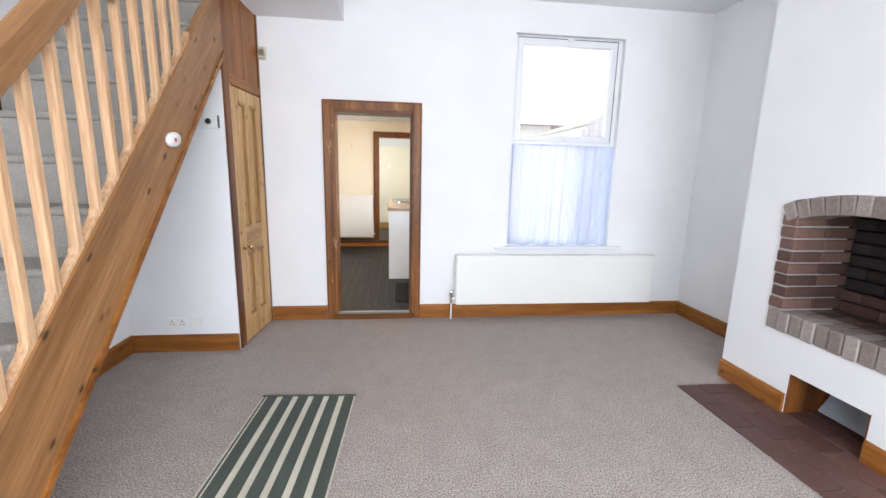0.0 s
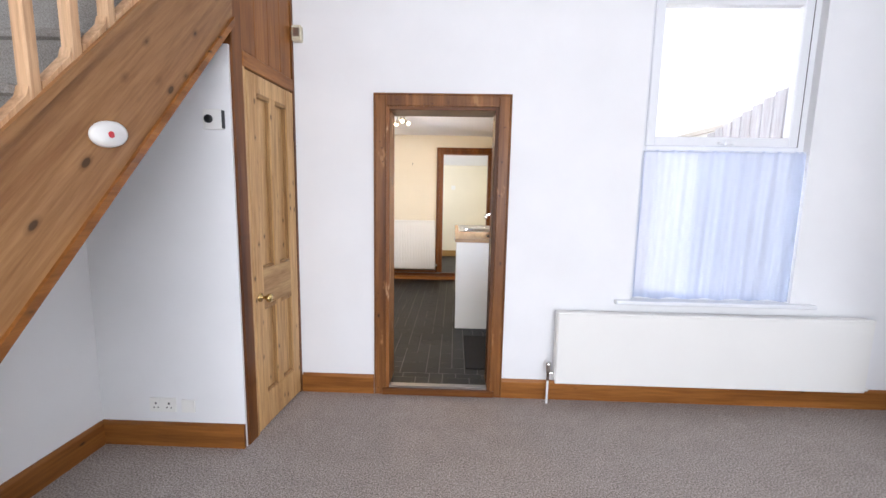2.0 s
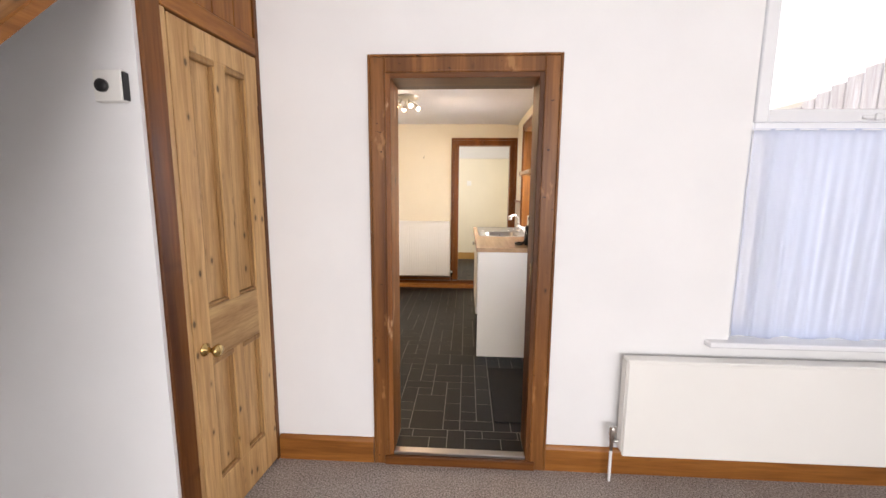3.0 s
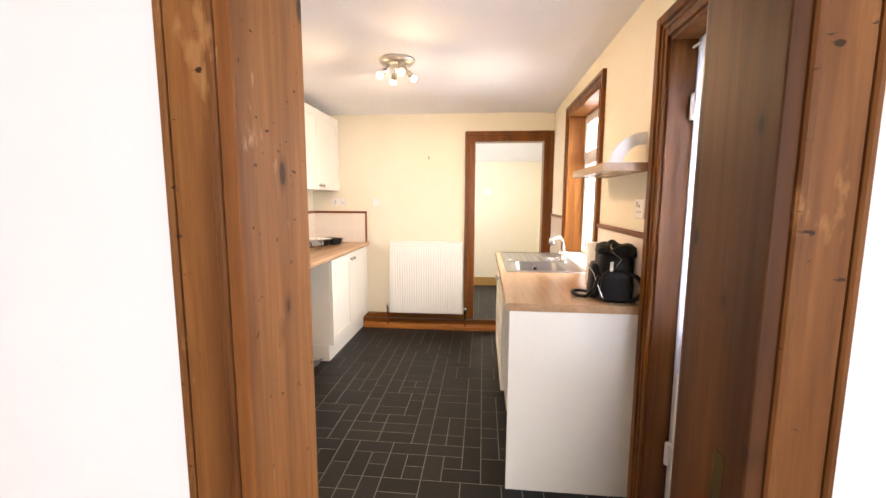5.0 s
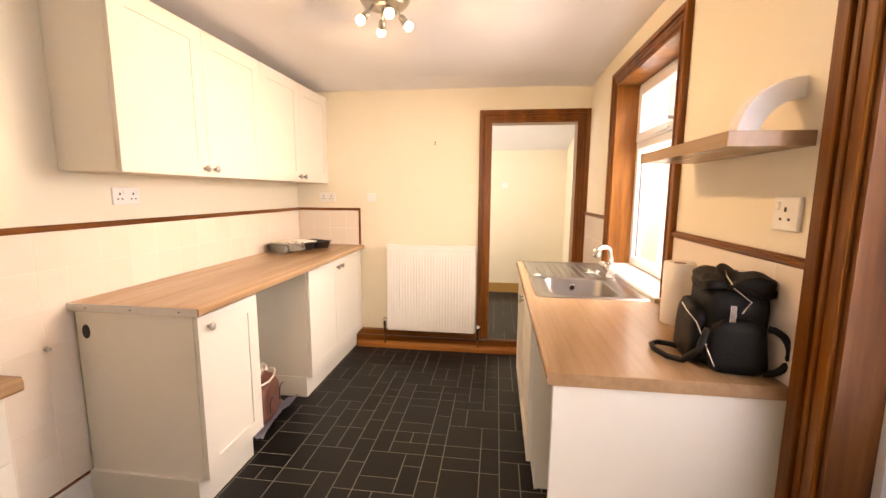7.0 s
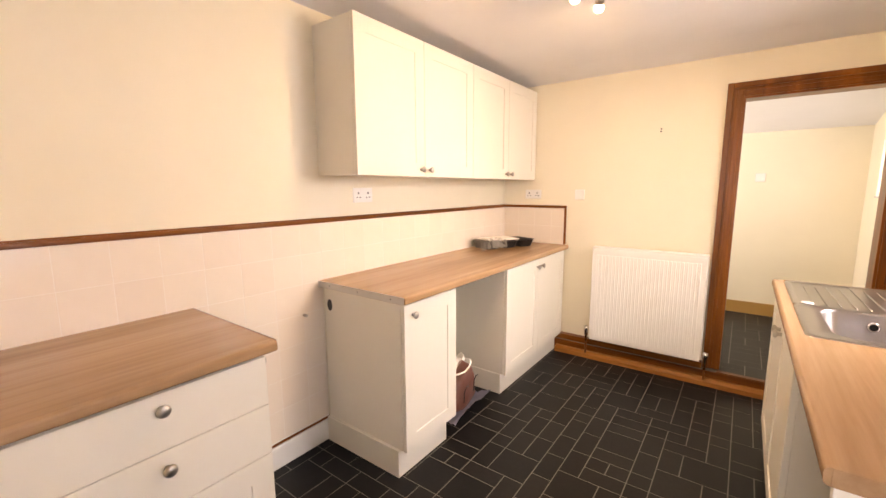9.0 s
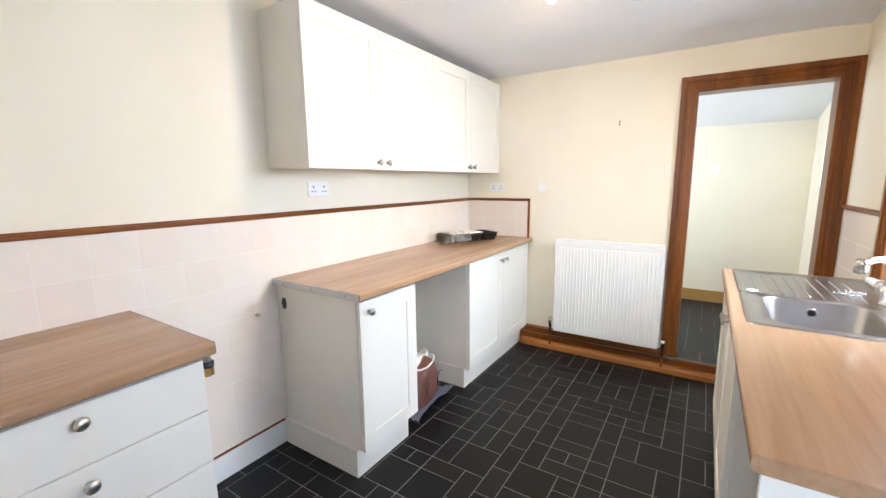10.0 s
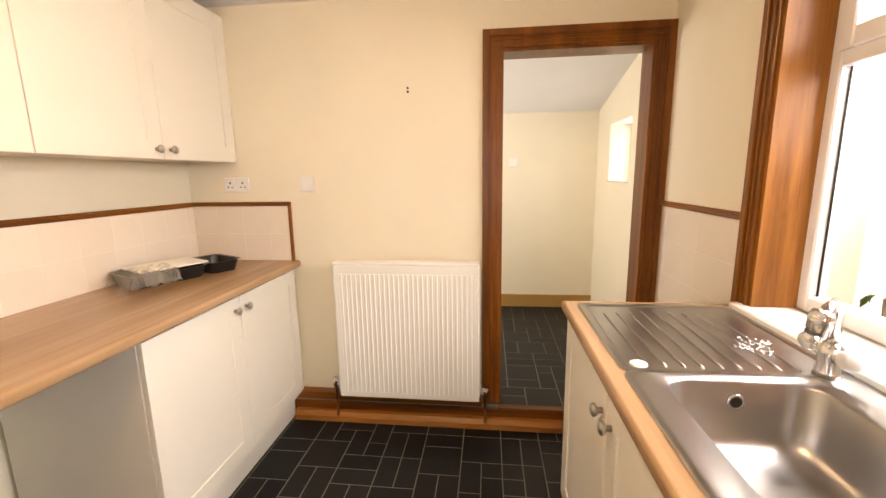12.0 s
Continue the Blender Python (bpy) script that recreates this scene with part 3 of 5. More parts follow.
for z0, z1 in ((0.012, 0.205), (0.74, 0.955), (1.925, 2.02)):
    part("rail", cbox(bmesh.new(), 0.205, 0.53, -0.035, -0.003, z0, z1), timber("stripped_pine_across", (0.6, 0.39, 0.18), (0.4, 0.22, 0.09), "y", 0.5) if z0 == 0.74 else DOORPINE, cd)
for z0, z1 in ((0.205, 0.74), (0.955, 1.925)):
    part("muntin", cbox(bmesh.new(), 0.335, 0.4, -0.035, -0.003, z0, z1), DOORPINE, cd)
    for s0, s1 in ((0.205, 0.335), (0.4, 0.53)):
        part("panel", cbox(bmesh.new(), s0, s1, -0.034, -0.026, z0, z1, 0), DOORPINE, cd)
        bm = bmesh.new()
        cbox(bm, s0, s1, -0.026, -0.0, z1 - 0.024, z1, 0.004)
        cbox(bm, s0, s1, -0.026, -0.006, z0, z0 + 0.016, 0.004)
        cbox(bm, s0, s0 + 0.012, -0.026, -0.009, z0 + 0.014, z1 - 0.022, 0.003)
        cbox(bm, s1 - 0.012, s1, -0.026, -0.009, z0 + 0.014, z1 - 0.022, 0.003)
        part("moulding", bm, MOULDPINE, cd)
part("door_knob", lathe([(0.026, 0), (0.026, 0.004), (0.01, 0.008), (0.009, 0.035), (0.019, 0.042), (0.026, 0.055), (0.022, 0.066), (0.002, 0.07)], CM @ Matrix.Translation((0.16, 0.0, 0.80)) @ TO_NY, 20), BRASS, cd, "round aged brass knob", True)
for z in (0.22, 1.72):
    part("hinge", cbox(bmesh.new(), 0.614, 0.63, -0.002, 0.004, z, z + 0.09), DARKPINE, cd)

# ---- living-room fittings ----
def valve(parent, x, y, z, floor):
    part("valve", lathe([(0.009, -0.05), (0.009, 0), (0.013, 0.002), (0.013, 0.03), (0.017, 0.034), (0.018, 0.07), (0.012, 0.078)], moved((x, y, z), Matrix.Identity(4)), 14), CHROME, parent, "chrome radiator valve", True)
    part("pipe", tube([(x, y, floor), (x, y, z - 0.04)], 0.0075, 10), UPVC if floor == 0 else DARKPINE, parent)


def radiator(name, axis, x0, x1, y0, y1, z0, z1, pitch, ribbed, label):
    r = thing(name, ((x0 + x1) / 2, (y0 + y1) / 2, z0), label, "radiator", "white panel radiators")
    part("front_panel", box(bmesh.new(), x0, x1, y0, y0 + 0.014, z0, z1, 0.006), RADIATOR, r)
    if ribbed:
        n = int((x1 - x0 - 0.04) / pitch)
        for k in range(n):
            c = x0 + 0.03 + (x1 - x0 - 0.06) * (k + 0.5) / n
            part("rib", box(bmesh.new(), c - pitch * 0.36, c + pitch * 0.36, y0 - 0.0035, y0 + 0.004, z0 + 0.03, z1 - 0.045, 0.005), RADIATOR, r)
    part("top_grille", box(bmesh.new(), x0 - 0.002, x1 + 0.002, y0 - 0.003, y1, z1 - 0.004, z1 + 0.012, 0.004), RADIATOR, r)
    part("side_cover", boxes((x0 - 0.004, x0 + 0.002, y0 + 0.012, y1, z0 + 0.02, z1 - 0.004)), RADIATOR, r)
    part("side_cover", boxes((x1 - 0.002, x1 + 0.004, y0 + 0.012, y1, z0 + 0.02, z1 - 0.004)), RADIATOR, r)
    part("back_panel", box(bmesh.new(), x0 + 0.01, x1 - 0.01, y1 - 0.02, y1 - 0.006, z0 + 0.01, z1 - 0.01, 0.004), RADIATOR, r)
    for c in (x0 + 0.12, x1 - 0.12):
        part("bracket", boxes((c - 0.015, c + 0.015, y1 - 0.006, y1 + 0.04, z0 + 0.06, z1 - 0.06)), RADIATOR, r)
    return r


r1 = radiator("radiator", "x", 0.575, 2.60, 3.93, 3.995, 0.155, 0.635, 0.03, False, "long low white panel radiator under the window")
valve(r1, 0.535, 3.965, 0.215, 0.0)
part("bleed_cap", lathe([(0.012, 0), (0.012, 0.02), (0.004, 0.024)], moved((2.604, 3.95, 0.175), TO_X), 12), RADIATOR, r1)
part("valve_tail", tube([(0.535, 3.965, 0.215), (0.575, 3.965, 0.215)], 0.008), CHROME, r1)


def plate(name, axis, face, out, u0, u1, z0, z1, label, category, mat=PLASTIC, d=0.011):
    t = thing(name, (u0, face, z0) if axis == "x" else (face, u0, z0), label, category)
    a, b = sorted((face, face + out * d))
    part("plate", box(bmesh.new(), u0, u1, a, b, z0, z1, 0.003) if axis == "x" else box(bmesh.new(), a, b, u0, u1, z0, z1, 0.003), mat, t)
    return t


def socket(name, axis, face, out, u0, u1, z0, z1, gangs, label, rockers=True):
    t = tagged(plate(name, axis, face, out, u0, u1, z0, z1, label, "socket"), group="white wall sockets")
    f = face + out * 0.011
    w, h = (u1 - u0) / gangs, z1 - z0
    for g in range(gangs):
        c = u0 + w * (g + 0.5)
        holes = [(c - 0.004, c + 0.004, z0 + h * 0.56, z0 + h * 0.7), (c - w * 0.16 - 0.004, c - w * 0.16 + 0.004, z0 + h * 0.3, z0 + h * 0.38), (c + w * 0.16 - 0.004, c + w * 0.16 + 0.004, z0 + h * 0.3, z0 + h * 0.38)]
        for u, v, p, q in holes:
            a, b = sorted((f, f + out * 0.0008))
            part("pin_hole", boxes((u, v, a, b, p, q) if axis == "x" else (a, b, u, v, p, q)), BLACK, t)
        if rockers:
            a, b = sorted((f, f + out * 0.005))
            u, v = c + w * 0.2, c + w * 0.36
            part("rocker", box(bmesh.new(), *((u, v, a, b) if axis == "x" else (a, b, u, v)), z0 + h * 0.6, z0 + h * 0.85, 0.0015), PLASTIC, t)
    return t


socket("wall_socket", "x", 3.37, -1, -1.755, -1.61, 0.195, 0.275, 2, "white double socket low on the wall under the stairs")
plate("blank_plate", "x", 3.37, -1, -1.58, -1.505, 0.195, 0.268, "white blank plate beside a double socket", "wall plate")
th = plate("thermostat", "x", 3.37, -1, -1.36, -1.268, 1.695, 1.79, "white heating control with a round black dial", "thermostat", d=0.03)
part("dial", lathe([(0.02, 0), (0.02, 0.01), (0.017, 0.013), (0.001, 0.014)], moved((-1.328, 3.34, 1.742), TO_NY), 24), BLACK, th, "round black dial", True)
part("edge", boxes((-1.268, -1.264, 3.345, 3.368, 1.7, 1.785)), BLACK, th)
al = thing("door_chime", (-1.135, BW, 2.34), "small aged cream plastic alarm box on the wall", "alarm box")
part("case", box(bmesh.new(), -1.165, -1.105, BW - 0.045, BW - 0.001, 2.335, 2.43, 0.006), YELLOWED, al)
part("panel", boxes((-1.155, -1.115, BW - 0.047, BW - 0.0445, 2.36, 2.41)), NICKEL, al)
sa = thing("smoke_alarm", (-1.2, 2.63, 1.56), "white round-ended alarm with a red button on the stair board", "alarm")
AM = pose(-1.219, 2.605, 1.565, 12, 0, 0)
bm = bmesh.new()
lathe([(0.04, 0), (0.043, 0.006), (0.041, 0.02), (0.032, 0.026), (0.001, 0.028)], AM @ TO_X @ Matrix.Diagonal((0.95, 1.6, 1, 1)), 32, bm)
part("case", bm, PLASTIC, sa, "", True)
part("button", lathe([(0.01, 0.0), (0.01, 0.004), (0.001, 0.005)], AM @ Matrix.Translation((0.0265, -0.012, 0)) @ TO_X, 16), RED, sa, "red test button")

# striped runner on the carpet
rug = thing("rug", (-0.56, 2.0, 0), "green and cream striped woven rug on the carpet", "rug")
RM = pose(-0.545, 2.62, 0.0, 0, 0, -2.9)
x, k = -0.288, 0
widths = [(0.012, CREAMYARN), (0.01, GREENYARN), (0.01, CREAMYARN)] + [w for _ in range(5) for w in ((0.062, GREENYARN), (0.034, CREAMYARN))] + [(0.06, GREENYARN), (0.008, CREAMYARN)]
tot = sum(w for w, _ in widths)
for w, m in widths:
    w2 = w * 0.576 / tot
    part("stripe", box(bmesh.new(), x, x + w2 - 0.0006, -1.35, -0.018, 0.001, 0.011 + 0.0012 * (k % 2), 0.001, RM), m, rug)
    x, k = x + w2, k + 1
part("hem", box(bmesh.new(), -0.29, 0.29, -0.018, 0.0, 0.001, 0.014, 0.003, RM), GREENYARN, rug)

# ---- structure: kitchen, utility room, yard ----
LX, RX, BY = -2.05, 0.475, 7.76
setting("kitchen_floor", boxes((LX, RX, KW, 7.70, -0.05, KF - 0.0008), (-0.56, 0.135, BW + 0.03, KW, -0.05, KF - 0.0008)), GROUT, "dark slate-effect tiled kitchen floor with pale joints", "floor")
setting("kitchen_wall_west", boxes((LX - 0.2, LX, KW, 9.6, -0.1, 2.6)), CREAM, "cream painted kitchen wall", "wall")
setting("kitchen_wall_near", boxes((LX, -0.66, KW + 0.001, KW + 0.012, KF, 2.34), (0.23, RX, KW + 0.001, KW + 0.012, KF, 2.34), (-0.66, 0.23, KW + 0.001, KW + 0.012, 2.04, 2.34)), CREAM, "cream painted wall round the doorway", "wall")
WY0, WY1, WZ0, WZ1 = 6.085, 7.0, 0.985, 2.115     # kitchen window opening
DY0, DY1, DZ1 = 4.36, 5.17, 2.04                  # back door opening
ET = 0.30
setting("kitchen_wall_east", boxes((RX, RX + ET, KW, DY0, -0.1, 2.6), (RX, RX + ET, DY0, DY1, DZ1, 2.6), (RX, RX + ET, DY1, WY0, -0.1, 2.6), (RX, RX + ET, WY0, WY1, -0.1, WZ0), (RX, RX + ET, WY0, WY1, WZ1, 2.6), (RX, RX + ET, WY1, BY + 0.1, -0.1, 2.6), (RX, RX + ET, DY0, DY1, -0.1, KF - 0.01)), CREAM, "cream painted kitchen wall with window and back door", "wall")
D2L, D2R, D2T = -0.325, 0.392, 2.03
setting("kitchen_wall_north", boxes((LX, D2L, BY, BY + 0.12, -0.1, 2.6), (D2R, RX, BY, BY + 0.12, -0.1, 2.6), (D2L, D2R, BY, BY + 0.12, D2T, 2.6), (D2L, D2R, BY, BY + 0.12, -0.1, UF - 0.01)), CREAM, "cream painted end wall with a doorway", "wall")
# ceiling, falling a little towards the window and the end wall, rounded into the walls
bm = bmesh.new()
nx, ny, vs = 14, 10, []
for j in range(ny + 1):
    row = []
    for i in range(nx + 1):
        x, y = LX - 0.05 + (RX - LX + 0.1) * i / nx, KW + (BY + 0.05 - KW) * j / ny
        e = max(0.0, 1 - (RX - x) / 0.35) ** 2 * 0.015 + max(0.0, 1 - (BY - y) / 0.3) ** 2 * 0.02
        row.append(bm.verts.new((x, y, 2.325 - e)))
    vs.append(row)
for a, b in zip(vs, vs[1:]):
    for i in range(nx):
        bm.faces.new((a[i], b[i], b[i + 1], a[i + 1]))
box(bm, LX - 0.05, RX + 0.05, KW + 0.012, BY + 0.05, 2.34, 2.45)
setting("kitchen_ceiling", bm, CEIL, "white painted uneven kitchen ceiling", "ceiling")

UX0, UX1, UY1 = -1.5, 0.585, 9.5
setting("utility_floor", boxes((UX0, UX1, BY - 0.06, UY1, -0.05, UF - 0.0008)), GROUT, "dark slate-effect tiled utility floor", "floor")
UW = (8.62, 9.12, 1.36, 1.81)
setting("utility_wall_east", boxes((UX1, UX1 + 0.25, BY + 0.12, UW[0], 0, 2.6), (UX1, UX1 + 0.25, UW[1], UY1 + 0.1, 0, 2.6), (UX1, UX1 + 0.25, UW[0], UW[1], 0, UW[2]), (UX1, UX1 + 0.25, UW[0], UW[1], UW[3], 2.6)), CREAM, "cream painted utility wall with a small window", "wall")
setting("utility_wall_north", boxes((UX0 - 0.1, UX1, UY1, UY1 + 0.1, 0, 2.6)), CREAM, "cream painted far wall", "wall")
# lamp added for an unseen window assumed in the west wall
area_lamp("utility_assumed_daylight", (UX0 - 0.02, 8.7, 1.6), (0, 8.75, 1.35), 0.9, 1.0, 11, (0.95, 0.98, 1.0))
setting("utility_wall_west", boxes((UX0 - 0.1, UX0, BY + 0.12, 8.2, 0, 2.6), (UX0 - 0.1, UX0, 9.2, UY1, 0, 2.6), (UX0 - 0.1, UX0, 8.2, 9.2, 0, 1.05), (UX0 - 0.1, UX0, 8.2, 9.2, 2.1, 2.6)), CREAM, "cream painted utility wall", "wall")
setting("utility_ceiling", prism([(BY + 0.12, 2.36), (8.2, 2.36), (8.2, 2.28), (UY1 + 0.1, 1.95), (UY1 + 0.1, 2.6), (BY + 0.12, 2.6)], "x", UX0 - 0.1, UX1 + 0.1), CEIL, "white sloping utility ceiling", "ceiling")
setting("utility_baseboard", boxes((UX0, UX1, UY1 - 0.018, UY1, UF, UF + 0.12)), coated("ochre_pine", (0.42, 0.24, 0.07), 0.4), "ochre pine skirting board", "skirting")
w3 = thing("window_3", (UX1 + 0.15, 8.86, UW[2]), "small white window in a deep reveal", "window", kind="structure")
sash(w3, "window_frame", "y", UX1 + 0.16, UW[0], UW[1], UW[2], UW[3], 0.04, 0.05)
pane(w3, "y", UX1 + 0.18, UW[0] + 0.04, UW[1] - 0.04, UW[2] + 0.04, UW[3] - 0.04)
part("window_sill", box(bmesh.new(), UX1 - 0.01, UX1 + 0.16, UW[0] + 0.002, UW[1] - 0.002, UW[2] - 0.0, UW[2] + 0.012, 0.003), UPVC, w3)
area_lamp("utility_side_daylight", (UX1 + 0.27, 8.865, 1.605), (0, 8.7, 1.4), 0.55, 0.45, 2.5, (0.88, 0.94, 1.0))
plate("wall_plate", "x", UY1, -1, -0.2, -0.12, 1.5, 1.58, "white plate on the cream utility wall", "wall plate")

# doorway to the utility room, step and skirting
d2 = thing("door_2", (0.03, BY, UF), "red-brown pine door casing with no door in it", "door frame", kind="structure")
part("casing", casing(bmesh.new(), "x", D2L, D2R, D2T, UF - 0.03, 0.088, BY, -1), KPINE, d2)
part("lining", boxes((D2L, D2L + 0.014, BY - 0.012, BY + 0.13, UF, D2T), (D2R - 0.014, D2R, BY - 0.012, BY + 0.13, UF, D2T), (D2L + 0.014, D2R - 0.014, BY - 0.012, BY + 0.13, D2T - 0.014, D2T)), KPINE, d2)
part("strip", box(bmesh.new(), D2L, D2R, BY - 0.075, BY - 0.03, UF - 0.006, UF + 0.004, 0.003), DARKPINE_X, d2, "thin dark wooden edging strip")
setting("door_step", boxes((LX + 0.55, RX, 7.685, BY, KF, UF - 0.006), bevel=0.004), KPINE_X, "red pine board across the raised step", "step")
setting("step_skirting", boxes((LX + 0.55, D2L - 0.09, 7.70, BY, UF - 0.004, 0.205), bevel=0.004), KPINE_X, "red pine skirting under the radiator", "skirting")
setting("step_bead", prism([(7.685, KF), (7.64, KF), (7.64, KF + 0.03), (7.66, KF + 0.05), (7.685, KF + 0.052)], "x", LX + 0.57, RX), PINE_X, "orange pine bead along the floor", "trim")
setting("kitchen_baseboard", boxes((LX, LX + 0.018, 5.06, 5.72, KF, KF + 0.12), bevel=0.003), coated("white_gloss", (0.82, 0.81, 0.78), 0.25, 0.02, 0), "white gloss skirting board", "skirting")
setting("kitchen_baseboard_bead", boxes((LX, LX + 0.012, 5.06, 5.72, KF + 0.123, KF + 0.132)), KPINE_Y, "thin brown strip over the skirting", "trim")

# moulded rail round the tiles
def rail(name, r, axis):
    bm = boxes(r, bevel=0.003)
    x0, x1, y0, y1, z0, z1 = r
    mid = (z0 + z1) / 2
    if axis == "y":
        s = 0.006 if x0 < -1 else -0.006
        box(bm, x0 + s, x1 + s, y0, y1, mid - 0.006, mid + 0.007, 0.002)
    return setting(name, bm, KPINE_Y if axis == "y" else KPINE_X, "thin red-brown wooden rail over wall tiles", "trim")


rail("tile_rail_1", (LX, LX + 0.014, KW, BY, 1.277, 1.303), "y")
rail("tile_rail_2", (LX + 0.014, -1.46, BY - 0.014, BY, 1.28, 1.303), "x")
setting("tile_rail_3", boxes((-1.478, -1.46, BY - 0.014, BY, 0.966, 1.28), bevel=0.003), KPINE, "upright end of the tile rail", "trim")
rail("tile_rail_4", (RX - 0.014, RX, 5.265, 6.01, 1.268, 1.294), "y")
rail("tile_rail_5", (RX - 0.014, RX, 7.075, BY, 1.268, 1.294), "y")

# ---- kitchen window ----
w2 = thing("window_2", (RX + 0.1, 6.54, WZ0), "white upvc window in a red pine casing", "window", kind="structure")
part("casing", casing(bmesh.new(), "y", WY0, WY1, WZ1, WZ0 - 0.02, 0.07, RX, -1), KPINE, w2)
part("lining", boxes((RX - 0.01, RX + 0.125, WY0, WY0 + 0.015, WZ0, WZ1), (RX - 0.01, RX + 0.125, WY1 - 0.015, WY1, WZ0, WZ1), (RX - 0.01, RX + 0.125, WY0 + 0.015, WY1 - 0.015, WZ1 - 0.015, WZ1)), PINE, w2, "orange pine window lining with knots")
FX = RX + 0.125
sash(w2, "window_frame", "y", FX, WY0, WY1, WZ0 + 0.012, WZ1, 0.05, 0.06)
part("transom", box(bmesh.new(), FX, FX + 0.06, WY0 + 0.05, WY1 - 0.05, 1.715, 1.765, 0.004), UPVC, w2)
tl = sash(w2, "top_light", "y", FX - 0.014, WY0 + 0.04, WY1 - 0.04, 1.755, WZ1 - 0.035, 0.055, 0.05)
part("stay", box(bmesh.new(), FX - 0.03, FX - 0.014, 6.45, 6.62, 1.765, 1.782, 0.004), UPVC, tl)
pane(w2, "y", FX + 0.02, WY0 + 0.09, WY1 - 0.09, 1.80, WZ1 - 0.085)
pane(w2, "y", FX + 0.03, WY0 + 0.05, WY1 - 0.05, WZ0 + 0.06, 1.715)
part("gasket", boxes((FX + 0.026, FX + 0.029, WY1 - 0.056, WY1 - 0.05, WZ0 + 0.06, 1.715), (FX + 0.026, FX + 0.029, WY0 + 0.05, WY0 + 0.056, WZ0 + 0.06, 1.715)), BLACK, w2)
part("window_sill", box(bmesh.new(), RX - 0.045, FX, WY0 - 0.02, WY1 + 0.045, WZ0 - 0.02, WZ0 + 0.012, 0.005), PLASTIC, w2, "white tiled sill")

# sky light that falls through the kitchen window and the back door
area_lamp("kitchen_window_daylight", (RX + ET + 0.03, 6.54, 1.80), (RX - 1.0, 6.5, 1.2), 0.86, 0.62, 17, (0.88, 0.94, 1.0)).data.spread = radians(125)
area_lamp("back_door_daylight", (RX + ET + 0.03, 4.765, 1.45), (RX - 1.0, 4.8, 1.2), 0.7, 1.1, 30, (0.86, 0.93, 1.0))

# ---- back door with net ----
d3 = thing("door_3", (RX, 4.77, KF), "white upvc back door in a red pine frame", "door", kind="structure")
part("casing", casing(bmesh.new(), "y", DY0, DY1, DZ1, KF, 0.098, RX, -1), KPINE, d3)
part("lining", boxes((RX - 0.008, RX + 0.085, DY1 - 0.016, DY1, KF, DZ1), (RX - 0.008, RX + 0.085, DY0, DY0 + 0.016, KF, DZ1), (RX - 0.008, RX + 0.085, DY0 + 0.016, DY1 - 0.016, DZ1 - 0.016, DZ1)), DARKPINE, d3, "dark pine lining with knots")
sash(d3, "door_frame", "y", RX + 0.086, DY0 + 0.002, DY1 - 0.002, KF, DZ1 - 0.002, 0.045, 0.06)
lf = sash(d3, "door_leaf", "y", RX + 0.106, DY0 + 0.047, DY1 - 0.047, KF + 0.045, DZ1 - 0.047, 0.10, 0.05)
part("lower_panel", boxes((RX + 0.115, RX + 0.145, DY0 + 0.147, DY1 - 0.147, KF + 0.145, 0.85)), UPVC, lf)
part("midrail", boxes((RX + 0.106, RX + 0.156, DY0 + 0.147, DY1 - 0.147, 0.85, 0.95)), UPVC, lf)
pane(d3, "y", RX + 0.13, DY0 + 0.147, DY1 - 0.147, 0.95, DZ1 - 0.147)
for z in (0.35, 1.73):
    part("hinge", lathe([(0.012, 0), (0.013, 0.01), (0.013, 0.085), (0.012, 0.095)], moved((RX + 0.075, DY1 - 0.035, z), Matrix.Identity(4)), 14), UPVC, d3, "white hinge barrel", True)
    part("hinge_leaf", box(bmesh.new(), RX + 0.07, RX + 0.1, DY1 - 0.09, DY1 - 0.03, z + 0.045, z + 0.1, 0.004), UPVC, d3)
dn = thing("door_net", (RX + 0.08, 4.75, 0.76), "white net curtain hanging over the back door", "curtain")
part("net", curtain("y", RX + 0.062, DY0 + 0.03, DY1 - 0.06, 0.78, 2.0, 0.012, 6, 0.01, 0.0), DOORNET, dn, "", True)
part("rod", tube([(RX + 0.062, DY0 + 0.02, 1.99), (RX + 0.062, DY1 - 0.03, 1.99)], 0.005), UPVC, dn)

# ---- cabinets ----
def shaker(parent, axis_x, out, y0, y1, z0, z1, frame_w=0.075, flat=False, label=""):
    """A shaker door with its face at axis_x, out: +1 faces +x."""
    a, b = sorted((axis_x, axis_x - out * 0.019))
    c, d = sorted((axis_x - out * 0.006, axis_x - out * 0.019))
    bm = bmesh.new()
    if flat:
        box(bm, a, b, y0, y1, z0, z1, 0.0015)
        return part("drawer_front", bm, CABINET, parent, label)
    w, back, sunk = frame_w, axis_x - out * 0.019, axis_x - out * 0.005
    rows = []
    for x, i in ((back, 0.0), (axis_x - out * 0.0015, 0.0), (axis_x, 0.0015), (axis_x, w), (sunk, w + 0.0005)):
        rows.append([bm.verts.new((x, *p)) for p in ((y0 + i, z0 + i), (y1 - i, z0 + i), (y1 - i, z1 - i), (y0 + i, z1 - i))])
    bm.faces.new(rows[0]), bm.faces.new(rows[-1])
    for p, q in zip(rows, rows[1:]):
        for i in range(4):
            j = (i + 1) % 4
            bm.faces.new((p[i], p[j], q[j], q[i]))
    return part("door", bm, CABINET, parent, label)


